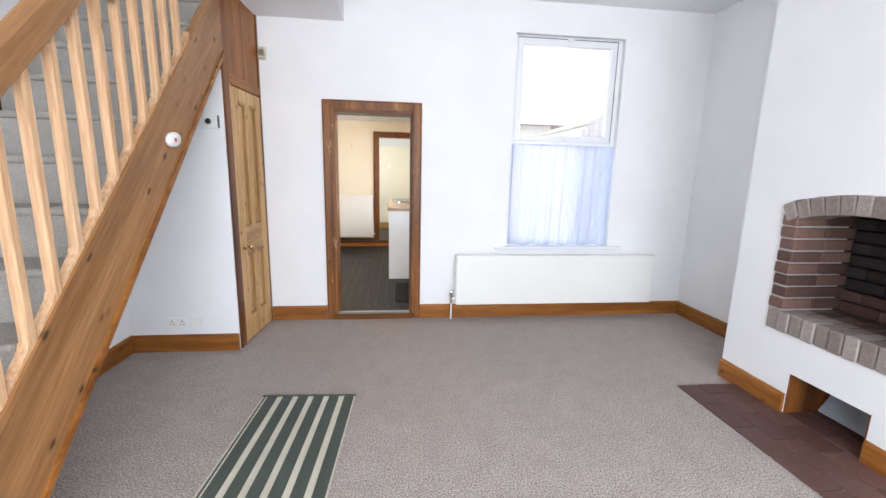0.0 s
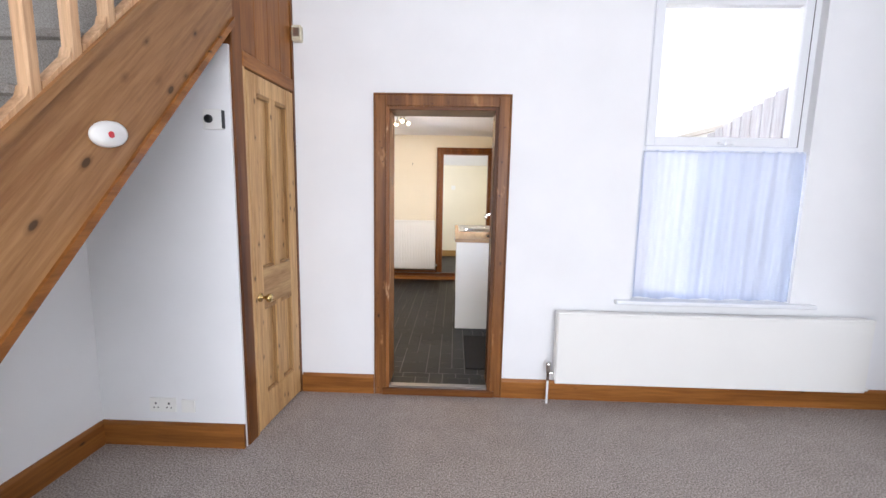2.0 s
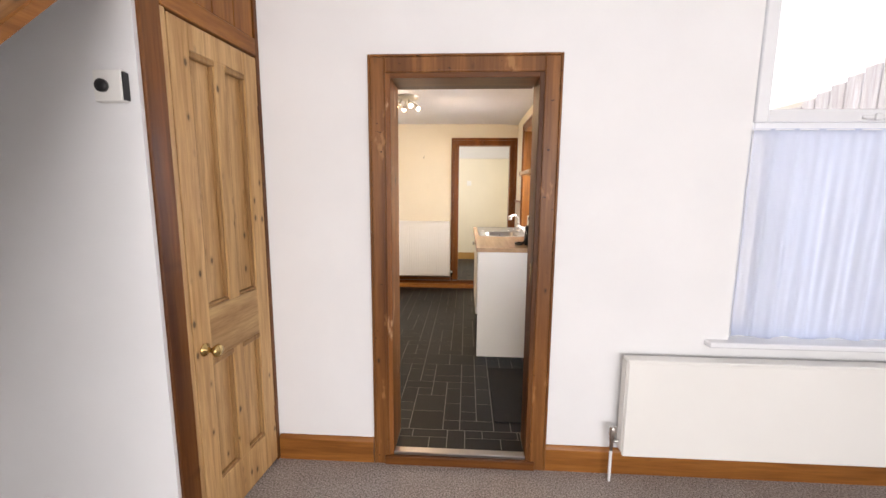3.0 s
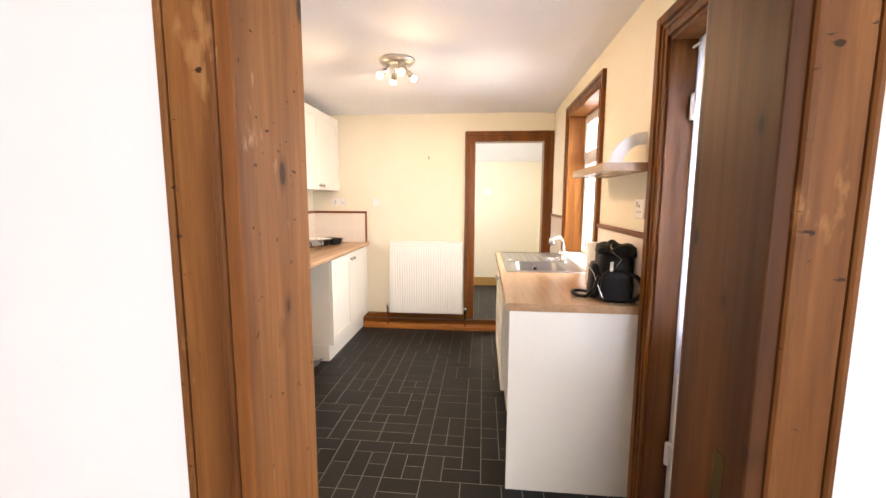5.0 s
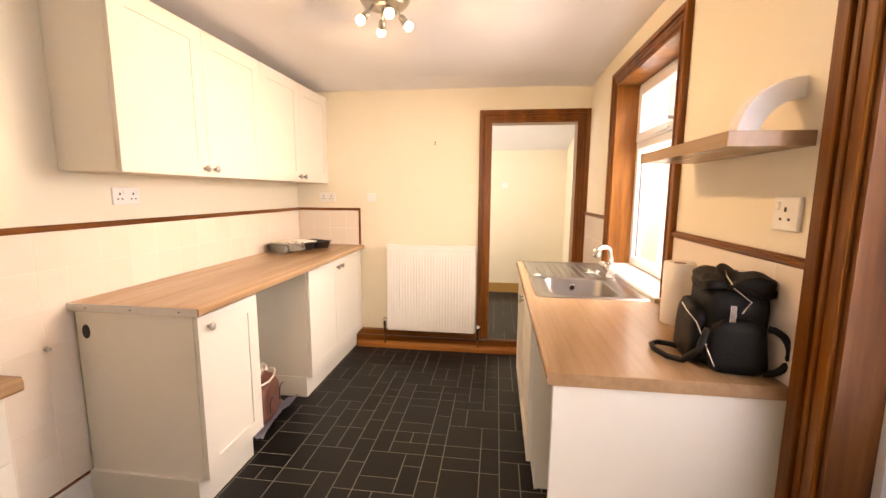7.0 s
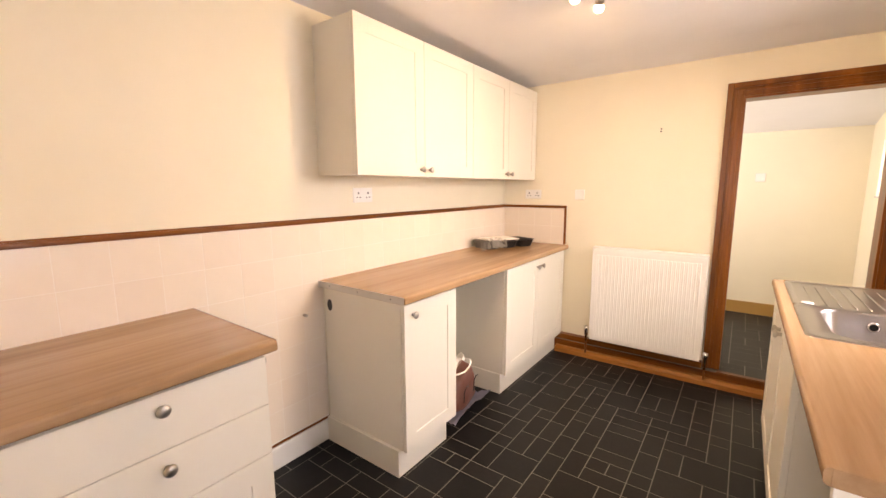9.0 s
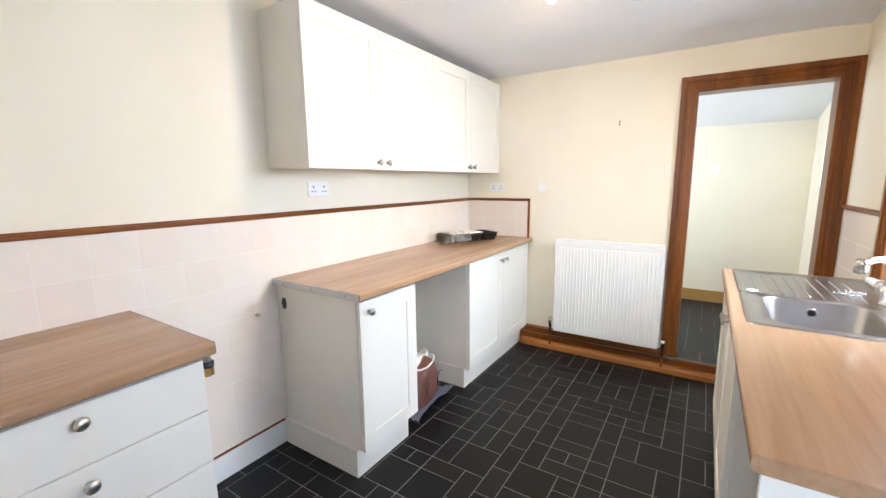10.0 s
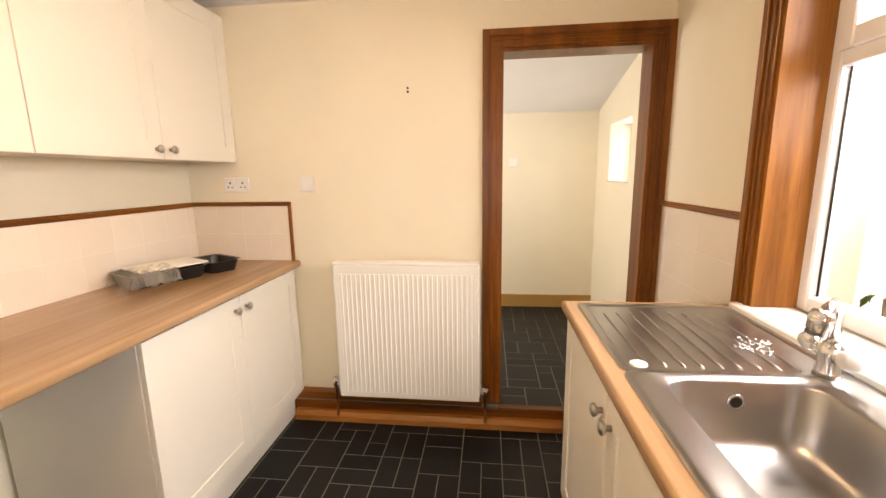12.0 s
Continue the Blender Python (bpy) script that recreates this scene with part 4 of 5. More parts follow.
def cabinet(name, x0, x1, y0, y1, z0, z1, label, front_left):
    t = thing(name, ((x0 + x1) / 2, (y0 + y1) / 2, z0), label, "cabinet", "wall cabinets over the worktop" if name == "wall_cabinet" else "fitted base cabinets")
    e = 0.017
    part("side_panel", boxes((x0, x1, y0, y0 + e, z0, z1)), PANEL, t)
    part("side_panel", boxes((x0, x1, y1 - e, y1, z0, z1)), PANEL, t)
    part("bottom_panel", boxes((x0, x1, y0 + e, y1 - e, z0, z0 + e)), PANEL, t)
    part("top_panel", boxes((x0, x1, y0 + e, y1 - e, z1 - e, z1)), PANEL, t)
    bx = x0 if front_left else x1 - 0.006
    part("back_panel", boxes((bx, bx + 0.006, y0 + e, y1 - e, z0 + e, z1 - e)), PANEL, t)
    return t


CT, CB = 0.938, KF + 0.14    # carcass top and bottom
# wall cabinets
for y0, y1, lab in ((5.722, 6.745, "ivory double wall cabinet with shaker doors"), (6.747, 7.757, "ivory double wall cabinet in the corner")):
    wc = cabinet("wall_cabinet", LX + 0.003, -1.772, y0, y1, 1.522, 2.245, lab, True)
    mid = (y0 + y1) / 2
    for a, b, ky in ((y0 + 0.001, mid - 0.0015, mid - 0.038), (mid + 0.0015, y1 - 0.001, mid + 0.038)):
        dr = shaker(wc, -1.752, 1, a, b, 1.518, 2.249)
        knob_on(dr, (-1.752, ky, 1.558), TO_X)

# left base run
def plinth(parent, r):
    part("plinth", boxes(r), CABINET, parent)


b1 = cabinet("base_cabinet", LX + 0.02, -1.482, 5.705, 6.122, CB, CT, "ivory single base cabinet with a cut-out in its side", True)
dr = shaker(b1, -1.46, 1, 5.707, 6.12, CB - 0.003, CT - 0.012, 0.075)
knob_on(dr, (-1.46, 5.765, 0.875), TO_X)
plinth(b1, (-1.515, -1.5, 5.69, 6.08, KF, CB))
plinth(b1, (LX + 0.02, -1.515, 5.69, 5.705, KF, CB))
part("cut_out", lathe([(0.024, 0), (0.024, 0.0025)], moved((-1.985, 5.706, 0.845), TO_NY) @ Matrix.Diagonal((0.8, 1.3, 1, 1)), 20), BLACK, b1, "dark oval hole")
b2 = cabinet("base_cabinet", LX + 0.02, -1.482, 6.705, 7.735, CB, CT, "ivory double base cabinet with shaker doors", True)
for a, b, ky in ((6.707, 7.2185, 7.18), (7.2215, 7.733, 7.26)):
    dr = shaker(b2, -1.46, 1, a, b, CB - 0.003, CT - 0.012)
    knob_on(dr, (-1.46, ky, 0.872), TO_X)
plinth(b2, (-1.515, -1.5, 6.70, 7.685, KF, CB))
plinth(b2, (LX + 0.02, -1.515, 6.70, 6.714, KF, CB))


def worktop(name, x0, x1, y0, y1, label, front):
    t = thing(name, ((x0 + x1) / 2, (y0 + y1) / 2, CT), label, "worktop")
    bm = boxes((x0, x1, y0, y1, CT, CT + 0.036))
    fx = x1 if front > 0 else x0
    es = [e for e in bm.edges if all(abs(v.co.x - fx) < 1e-4 for v in e.verts) and abs(e.verts[0].co.y - e.verts[1].co.y) > 0.1]
    bmesh.ops.bevel(bm, geom=es, offset=0.011, segments=4, affect="EDGES", profile=0.5)
    part("board", bm, WORKTOP, t)
    return t


wt1 = worktop("worktop", LX + 0.002, -1.432, 5.685, BY - 0.002, "oak-effect worktop with a bare screwed end", 1)
part("end_strip", boxes((LX + 0.002, -1.44, 5.6815, 5.685, CT + 0.002, CT + 0.035)), coated("grey_aluminium", (0.62, 0.6, 0.56), 0.45, 0.05, 0.1, metal=0.3), wt1, "pale edging strip with screws")
for x in (-1.95, -1.74, -1.52):
    part("screw", lathe([(0.004, 0), (0.003, 0.0015)], moved((x, 5.6815, CT + 0.018), TO_NY), 10), BLACK, wt1)

b3 = cabinet("drawer_cabinet", LX + 0.02, -1.465, 4.44, 5.035, CB, CT, "ivory base cabinet with drawers and a shaker front", True)
for z0, z1, kz in ((0.7695, CT - 0.01, 0.887), (0.6005, 0.7665, 0.718)):
    f = shaker(b3, -1.445, 1, 4.442, 5.033, z0, z1, flat=True)
    knob_on(f, (-1.445, 4.738, kz), TO_X)
shaker(b3, -1.445, 1, 4.442, 5.033, CB, 0.5975)
plinth(b3, (-1.515, -1.5, 4.26, 5.03, KF, CB))
part("filler", boxes((-1.465, -1.447, 4.256, 4.44, CB, CT)), CABINET, b3)
wt3 = worktop("worktop", LX + 0.002, -1.43, 4.254, 5.067, "oak-effect worktop over the drawer cabinet", 1)
part("end_strip", boxes((LX + 0.002, -1.44, 5.067, 5.0705, CT, CT + 0.0365)), DARKPINE_X, wt3, "dark sealed edge")
hk = thing("pipe_elbow", (-1.98, 5.6, 0.8), "small capped metal pipe stub on the tiled wall", "pipe")
part("stub", tube([(LX, 5.585, 0.81), (LX + 0.03, 5.585, 0.81)], 0.008), NICKEL, hk)
pb = thing("pipe", (-2.0, 5.33, 0.86), "bent dark metal waste pipe end on the tiled wall", "pipe")
part("bend", tube([(LX, 5.262, 0.73), (-2.03, 5.262, 0.735), (-2.005, 5.272, 0.738), (-1.99, 5.29, 0.732), (-1.985, 5.3, 0.71), (-1.985, 5.303, 0.68)], 0.017, 12), NICKEL, pb, "", True)
part("collar", lathe([(0.024, 0), (0.026, 0.004), (0.026, 0.022), (0.022, 0.026)], moved((-1.985, 5.303, 0.664), Matrix.Identity(4)), 16), BLACK, pb, "", True)
part("nut", lathe([(0.02, 0), (0.023, 0.003), (0.023, 0.038), (0.018, 0.04)], moved((-1.985, 5.303, 0.624), Matrix.Identity(4)), 6), BRASS, pb, "dull brass nut")

# right run
FXR = -0.092
end = thing("end_panel", (0.18, 5.31, KF), "tall ivory end panel of the sink run", "panel")
part("board", box(bmesh.new(), -0.095, RX - 0.002, 5.30, 5.318, KF, CT, 0.001), CABINET, end)
b4 = cabinet("sink_cabinet", FXR + 0.02, RX - 0.02, 6.03, 7.075, CB, CT - 0.0, "ivory double sink cabinet with shaker doors", False)
b4_top = [c for c in b4.children if c.name.startswith("top_panel")][0]
bpy.data.objects.remove(b4_top)
for a, b, ky in ((6.032, 6.551, 6.515), (6.554, 7.073, 6.592)):
    dr = shaker(b4, FXR, -1, a, b, CB - 0.003, CT - 0.012)
    knob_on(dr, (FXR, ky, 0.845), TO_NX)
plinth(b4, (FXR + 0.04, FXR + 0.055, 6.03, 7.07, KF, CB))
plinth(b4, (FXR + 0.055, RX - 0.02, 6.035, 6.05, KF, CB))

wt2 = thing("worktop", (0.18, 6.2, CT), "oak-effect worktop with an inset sink", "worktop")
W0, W1, S0, S1 = -0.112, RX - 0.002, 6.09, 7.055
bm = boxes((W0, W1, 5.29, 6.125, CT, CT + 0.036))
es = [e for e in bm.edges if all(abs(v.co.x - W0) < 1e-4 for v in e.verts) and abs(e.verts[0].co.y - e.verts[1].co.y) > 0.1]
bmesh.ops.bevel(bm, geom=es, offset=0.011, segments=4, affect="EDGES", profile=0.5)
b5 = boxes((W0, -0.005, 6.125, 7.09, CT, CT + 0.036))
es = [e for e in b5.edges if all(abs(v.co.x - W0) < 1e-4 for v in e.verts) and abs(e.verts[0].co.y - e.verts[1].co.y) > 0.1]
bmesh.ops.bevel(b5, geom=es, offset=0.011, segments=4, affect="EDGES", profile=0.5)
tmp = bpy.data.meshes.new("tmp")
b5.to_mesh(tmp)
bm.from_mesh(tmp)
b5.free()
box(bm, -0.005, W1, 6.53, 7.09, CT, CT + 0.036)
box(bm, 0.335, W1, 6.125, 6.53, CT, CT + 0.036)
part("board", bm, WORKTOP, wt2)
part("end_edging", box(bmesh.new(), W0 + 0.012, W1, 5.2885, 5.2905, CT + 0.001, CT + 0.035), WORKTOP, wt2)

# steel sink: rim, ribbed drainer, rounded bowl
sk = thing("sink", (0.19, 6.57, CT + 0.036), "stainless steel sink with a ribbed drainer", "sink")
ZT = CT + 0.0365


def rounded(x0, x1, y0, y1, r, n=6):
    out = []
    for cx, cy, a0 in ((x1 - r, y1 - r, 0), (x0 + r, y1 - r, 90), (x0 + r, y0 + r, 180), (x1 - r, y0 + r, 270)):
        out += [(cx + r * math.cos(radians(a0 + 90 * i / n)), cy + r * math.sin(radians(a0 + 90 * i / n))) for i in range(n + 1)]
    return out


def loops(rings, bm, close=False):
    vv = [[bm.verts.new((x, y, z)) for x, y in pts] for pts, z in rings]
    for a, b in zip(vv, vv[1:]):
        for i in range(len(a)):
            j = (i + 1) % len(a)
            bm.faces.new((a[i], a[j], b[j], b[i]))
    if close:
        bm.faces.new(vv[-1])
    return bm


X0, X1 = -0.068, 0.440
bm = bmesh.new()
# bowl half of the deck, then the drainer half
loops([(rounded(X0, X1, S0, 6.545, 0.025), ZT - 0.001), (rounded(X0 + 0.004, X1 - 0.004, S0 + 0.004, 6.545, 0.024), ZT + 0.005), (rounded(X0 + 0.018, X1 - 0.018, S0 + 0.012, 6.54, 0.03), ZT + 0.003),
       (rounded(0.004, 0.325, 6.13, 6.52, 0.06), ZT + 0.003), (rounded(0.009, 0.320, 6.135, 6.515, 0.058), ZT - 0.004), (rounded(0.018, 0.311, 6.145, 6.505, 0.06), ZT - 0.12),
       (rounded(0.034, 0.295, 6.165, 6.485, 0.06), ZT - 0.148), (rounded(0.09, 0.24, 6.25, 6.42, 0.05), ZT - 0.154)], bm, True)
part("bowl", bm, STEEL, sk, "", True)
bm = bmesh.new()
loops([(rounded(X0, X1, 6.545, S1, 0.025), ZT - 0.001), (rounded(X0 + 0.004, X1 - 0.004, 6.545, S1 - 0.004, 0.024), ZT + 0.005), (rounded(X0 + 0.02, X1 - 0.02, 6.55, S1 - 0.018, 0.03), ZT + 0.004),
       (rounded(X0 + 0.028, X1 - 0.028, 6.56, S1 - 0.026, 0.03), ZT + 0.0005)], bm, True)
part("drainer", bm, STEEL, sk)
for k in range(9):
    x = 0.0 + 0.042 * k
    bm = tube([(x, 6.575, ZT + 0.0005), (x, 6.60, ZT + 0.0022), (x, 6.97 - 0.01 * abs(k - 4), ZT + 0.0022), (x, 6.99 - 0.01 * abs(k - 4), ZT + 0.0005)], 0.0035, 8)
    part("rib", bm, STEEL, sk, "", True)
part("drain", lathe([(0.045, 0), (0.044, 0.003), (0.03, 0.0035), (0.026, 0.001), (0.001, 0.0005)], moved((0.165, 6.30, ZT - 0.154), Matrix.Identity(4)), 24), CHROME, sk, "round waste with a dark grid", True)
for a in range(6):
    part("waste_hole", lathe([(0.0045, 0), (0.0045, 0.0006)], moved((0.165 + 0.014 * math.cos(a * 1.047), 6.30 + 0.014 * math.sin(a * 1.047), ZT - 0.1525), Matrix.Identity(4)), 8), BLACK, sk)
OV = moved((0.165, 6.511, ZT - 0.045), TO_NY)
part("overflow", lathe([(0.019, 0), (0.019, 0.005), (0.014, 0.007), (0.013, 0.004)], OV, 20), CHROME, sk, "", True)
part("overflow_hole", lathe([(0.012, 0.0045), (0.012, 0.0055)], OV, 16), BLACK, sk)
part("plug_disc", lathe([(0.02, 0), (0.02, 0.004), (0.016, 0.006)], moved((-0.02, 6.575, ZT + 0.004), Matrix.Identity(4)), 20), PLASTIC, sk, "white round disc", True)

tp = thing("tap", (0.375, 6.56, ZT), "chrome mixer tap with round handles", "tap")
part("base", lathe([(0.026, 0), (0.024, 0.01), (0.02, 0.03), (0.024, 0.05), (0.022, 0.07), (0.012, 0.08)], moved((0.375, 6.555, ZT + 0.004), Matrix.Identity(4)), 20), CHROME, tp, "", True)
part("spout", tube([(0.375, 6.555, ZT + 0.07), (0.372, 6.55, ZT + 0.12), (0.36, 6.535, ZT + 0.165), (0.335, 6.51, ZT + 0.185), (0.30, 6.48, ZT + 0.182), (0.275, 6.46, ZT + 0.17)], 0.0125, 14), CHROME, tp, "", True)
part("nozzle", lathe([(0.02, -0.035), (0.021, 0.0), (0.018, 0.012), (0.004, 0.014)], moved((0.272, 6.458, ZT + 0.172), Matrix.Rotation(radians(10), 4, "X")), 16), CHROME, tp, "", True)
for sgn in (-1, 1):
    arm = tube([(0.375, 6.555, ZT + 0.045), (0.372, 6.555 + sgn * 0.045, ZT + 0.058)], 0.011, 12)
    part("arm", arm, CHROME, tp, "", True)
    part("tap_handle", lathe([(0.012, -0.008), (0.021, 0), (0.022, 0.018), (0.018, 0.027), (0.002, 0.03)], moved((0.372, 6.555 + sgn * 0.045, ZT + 0.058), Matrix.Rotation(radians(-sgn * 62), 4, "X")), 16), CHROME if sgn > 0 else PLASTIC, tp, "", True)
ch = thing("plug_chain", (0.3, 6.72, ZT), "coiled plug chain lying on the drainer", "chain")
random.seed(4)
bm = bmesh.new()
for k in range(46):
    a = k * 0.55
    bmesh.ops.create_icosphere(bm, subdivisions=1, radius=0.0035, matrix=Matrix.Translation((0.31 + 0.035 * math.sin(a) + 0.0012 * (k - 23), 6.70 + 0.02 * math.cos(a * 1.3) + 0.0018 * (k - 23), ZT + 0.007 + 0.002 * (k % 2))))
part("beads", bm, CHROME, ch, "", True)

# shelf with two curved brackets
sh = thing("wall_shelf", (0.38, 5.6, 1.56), "oak-effect wall shelf on a curved white bracket", "shelf")
part("board", box(bmesh.new(), 0.283, RX - 0.001, 5.312, 5.91, 1.556, 1.592, 0.001), WORKTOP, sh)
for y in (5.385,):
    pts = []
    for i in range(13):
        a = radians(90 * i / 12)
        pts.append((RX - 0.001 - 0.15 * math.sin(a), 1.592 - 0.02 + 0.155 * math.cos(a)))
    inner = [(RX - 0.001 - 0.098 * math.sin(radians(90 * i / 12)), 1.592 - 0.02 + 0.103 * math.cos(radians(90 * i / 12))) for i in range(13)]
    part("bracket", prism([(p[0], p[1] - 0.002) for p in pts] + inner[::-1], "y", y - 0.022, y + 0.022), PLASTIC, sh, "curved white metal bracket", False)

# sockets in the kitchen
socket("wall_socket", "x", BY, -1, -1.835, -1.69, 1.358, 1.436, 2, "white double socket over the worktop")
plate("wall_switch", "x", BY, -1, -1.395, -1.318, 1.355, 1.436, "white switch plate on the cream wall", "switch")
socket("wall_socket", "y", LX, 1, 5.945, 6.09, 1.375, 1.458, 2, "white double socket under the wall cabinets")
socket("wall_socket", "y", RX, -1, 5.325, 5.42, 1.352, 1.438, 1, "white single socket by the back door")
hk2 = thing("wall_hook", (-0.79, BY, 1.85), "two small screws standing out of the cream wall", "screw")
for z in (1.85, 1.868):
    part("screw", lathe([(0.005, 0), (0.006, 0.008), (0.002, 0.01)], moved((-0.79, BY, z), TO_NY), 8), BLACK, hk2)

r2 = radiator("radiator", "x", -1.185, -0.425, 7.60, 7.67, 0.245, 0.985, 0.0255, True, "white ribbed panel radiator on the end wall")
valve(r2, -1.215, 7.63, 0.265, KF + 0.05)
valve(r2, -0.395, 7.63, 0.235, KF + 0.05)

# ---- ceiling light ----
cl = thing("ceiling_light", (-0.79, 6.2, 2.32), "brushed nickel ceiling light with four lit spots", "ceiling light")
part("canopy", lathe([(0.115, 0.0), (0.115, 0.012), (0.10, 0.03), (0.04, 0.036), (0.002, 0.036)], moved((-0.79, 6.2, 2.327), Matrix.Rotation(math.pi, 4, "X")), 32), NICKEL, cl, "round nickel canopy", True)
for k in range(4):
    a = radians(25 + 90 * k)
    d = Vector((math.cos(a), math.sin(a), 0))
    c = Vector((-0.79, 6.2, 2.29))
    p0, p1 = c + d * 0.055, c + d * 0.075 + Vector((0, 0, -0.035))
    p2 = c + d * 0.125 + Vector((0, 0, -0.085))
    part("arm", tube([p0, p1], 0.006, 8), NICKEL, cl)
    q = (p2 - p1).to_track_quat("Z", "Y").to_matrix().to_4x4()
    part("spot_holder", lathe([(0.012, -0.005), (0.017, 0.004), (0.019, 0.034), (0.015, 0.036)], Matrix.Translation(p1) @ q, 16), NICKEL, cl, "", True)
    part("bulb", lathe([(0.012, 0.034), (0.022, 0.048), (0.021, 0.06), (0.013, 0.07), (0.001, 0.072)], Matrix.Translation(p1) @ q, 16), BULB, cl, "lit warm bulb", True)
    bulb_light(p2 + d * 0.03 + Vector((0, 0, -0.025)), p2 - p1, BULB_WATTS)

# ---- loose things ----
mat_ = thing("door_mat", (0.2, 4.7, KF), "black ribbed rubber mat on the tiles", "mat")
part("mat", box(bmesh.new(), -0.01, 0.44, 4.33, 5.07, KF, KF + 0.009, 0.004), MATBLACK, mat_)

pr = thing("paper_towel_roll", (0.405, 5.79, CT + 0.036), "white paper towel roll standing on the worktop", "paper towel")
part("roll", lathe([(0.022, 0.004), (0.05, 0.0), (0.052, 0.004), (0.052, 0.222), (0.05, 0.225), (0.022, 0.222)], moved((0.405, 5.79, CT + 0.0365), Matrix.Identity(4)), 28), TOWEL, pr, "", True)
part("core", lathe([(0.021, 0.19), (0.021, 0.2225)], moved((0.405, 5.79, CT + 0.0365), Matrix.Identity(4)), 16), SUEDE, pr)

# black bag: a soft slouched body with pocket, flap, zip and strap
bag = thing("handbag", (0.375, 5.5, CT + 0.036), "black leather bag with zips and a strap on the worktop", "bag")
BM_ = pose(0.392, 5.455, CT + 0.037, 0, 0, -10) @ Matrix.Diagonal((1.0, 1.0, 0.98, 1))


def slab(w, d, h, m, wob=0.012, taper=0.75, seed=1, lean=0.0, top_r=0.5):
    bm, n, k = bmesh.new(), 28, 12
    rings = []
    for j in range(k + 1):
        f = j / k
        s = (1 - (1 - taper) * f ** 1.6) * (math.sin(min(1, (f + 0.04) * 7) * math.pi / 2) ** 0.4) * (1.0 if f < 0.85 else 1 - (f - 0.85) / 0.15 * top_r)
        row = []
        for i in range(n):
            a = 2 * math.pi * i / n
            cx, cy = math.cos(a), math.sin(a)
            x = w / 2 * s * math.copysign(abs(cx) ** 0.55, cx)
            y = d / 2 * s * math.copysign(abs(cy) ** 0.55, cy)
            q = noise.noise(Vector((x * 14 + seed, y * 14, f * 3))) * wob
            row.append(bm.verts.new(m @ Vector((x * (1 + q * 4) + lean * f, y * (1 + q * 4), h * f + q * (f > 0.1)))))
        rings.append(row)
    for a, b in zip(rings, rings[1:]):
        for i in range(n):
            bm.faces.new((a[i], a[(i + 1) % n], b[(i + 1) % n], b[i]))
    bm.faces.new(rings[0]), bm.faces.new(rings[-1])
    return bm


part("body", slab(0.175, 0.2, 0.235, BM_, 0.02, 0.86, 3, 0.01, 0.25), LEATHER, bag, "", True)
part("pocket", slab(0.05, 0.18, 0.16, BM_ @ pose(-0.085, 0.01, 0.004), 0.01, 0.92, 7, 0.008, 0.2), LEATHER, bag, "flat leather front pocket", True)
part("side_panel", slab(0.14, 0.045, 0.15, BM_ @ pose(0.005, -0.093, 0.0), 0.01, 0.8, 9, 0.0, 0.5), LEATHER, bag, "", True)
part("top_flap", slab(0.13, 0.17, 0.035, BM_ @ pose(0.03, -0.02, 0.222, 7, 6, 0), 0.03, 0.7, 5), LEATHER, bag, "soft top folded over", True)
part("opening", slab(0.07, 0.17, 0.03, BM_ @ pose(-0.045, 0.0, 0.222, 0, -10, 0), 0.03, 0.8, 8), LEATHER, bag, "", True)
part("zip", tube([BM_ @ Vector(p) for p in ((0.06, 0.07, 0.252), (0.0, 0.03, 0.262), (-0.02, -0.05, 0.255), (-0.015, -0.1, 0.23), (0.02, -0.112, 0.2), (0.0, -0.118, 0.17))], 0.0018, 6), CHROME, bag, "silver zip")
part("zip_pull", box(bmesh.new(), -0.007, 0.007, -0.003, 0.003, -0.045, 0.0, 0.001, BM_ @ pose(-0.02, -0.12, 0.19)), CHROME, bag)
part("pocket_zip", tube([BM_ @ Vector(p) for p in ((-0.05, -0.118, 0.02), (-0.075, -0.113, 0.08), (-0.092, -0.09, 0.13), (-0.11, -0.05, 0.155), (-0.108, 0.0, 0.16))], 0.002, 6), CHROME, bag, "silver zip")
strap = [BM_ @ Vector(p) for p in ((-0.07, -0.11, 0.12), (-0.09, -0.12, 0.06), (-0.12, -0.1, 0.02), (-0.15, -0.06, 0.012), (-0.175, -0.01, 0.012), (-0.175, 0.03, 0.012), (-0.155, 0.055, 0.012), (-0.13, 0.05, 0.012), (-0.1, 0.03, 0.014))]
fine = [strap[i].lerp(strap[i + 1], t / 4) for i in range(len(strap) - 1) for t in range(4)] + [strap[-1]]
part("strap", tube(fine, 0.0085, 8), LEATHER, bag, "", True)
loop2 = [BM_ @ Vector((0.06 + 0.045 * math.sin(a), -0.12 - 0.012 * math.sin(a), 0.075 - 0.06 * math.cos(a))) for a in [math.pi * i / 14 for i in range(15)]]
part("handle", tube(loop2, 0.009, 8), LEATHER, bag, "", True)

# food tray in film
ft = thing("food_tray", (-1.93, 7.45, CT + 0.036), "black plastic food tray in torn clear film", "food tray")
TM = pose(-1.85, 7.36, CT + 0.0365, 0, 0, 64) @ Matrix.Diagonal((1.5, 1.35, 1.3, 1))
bm = bmesh.new()
for cx in (-0.105, 0.005, 0.115):
    rings = [(rounded(cx - 0.042, cx + 0.042, -0.07, 0.07, 0.02, 4), 0.0), (rounded(cx - 0.05, cx + 0.05, -0.082, 0.082, 0.02, 4), 0.042), (rounded(cx - 0.055, cx + 0.055, -0.09, 0.09, 0.02, 4), 0.045), (rounded(cx - 0.047, cx + 0.047, -0.078, 0.078, 0.02, 4), 0.043), (rounded(cx - 0.04, cx + 0.04, -0.068, 0.068, 0.02, 4), 0.006)]
    loops(rings, bm, True)
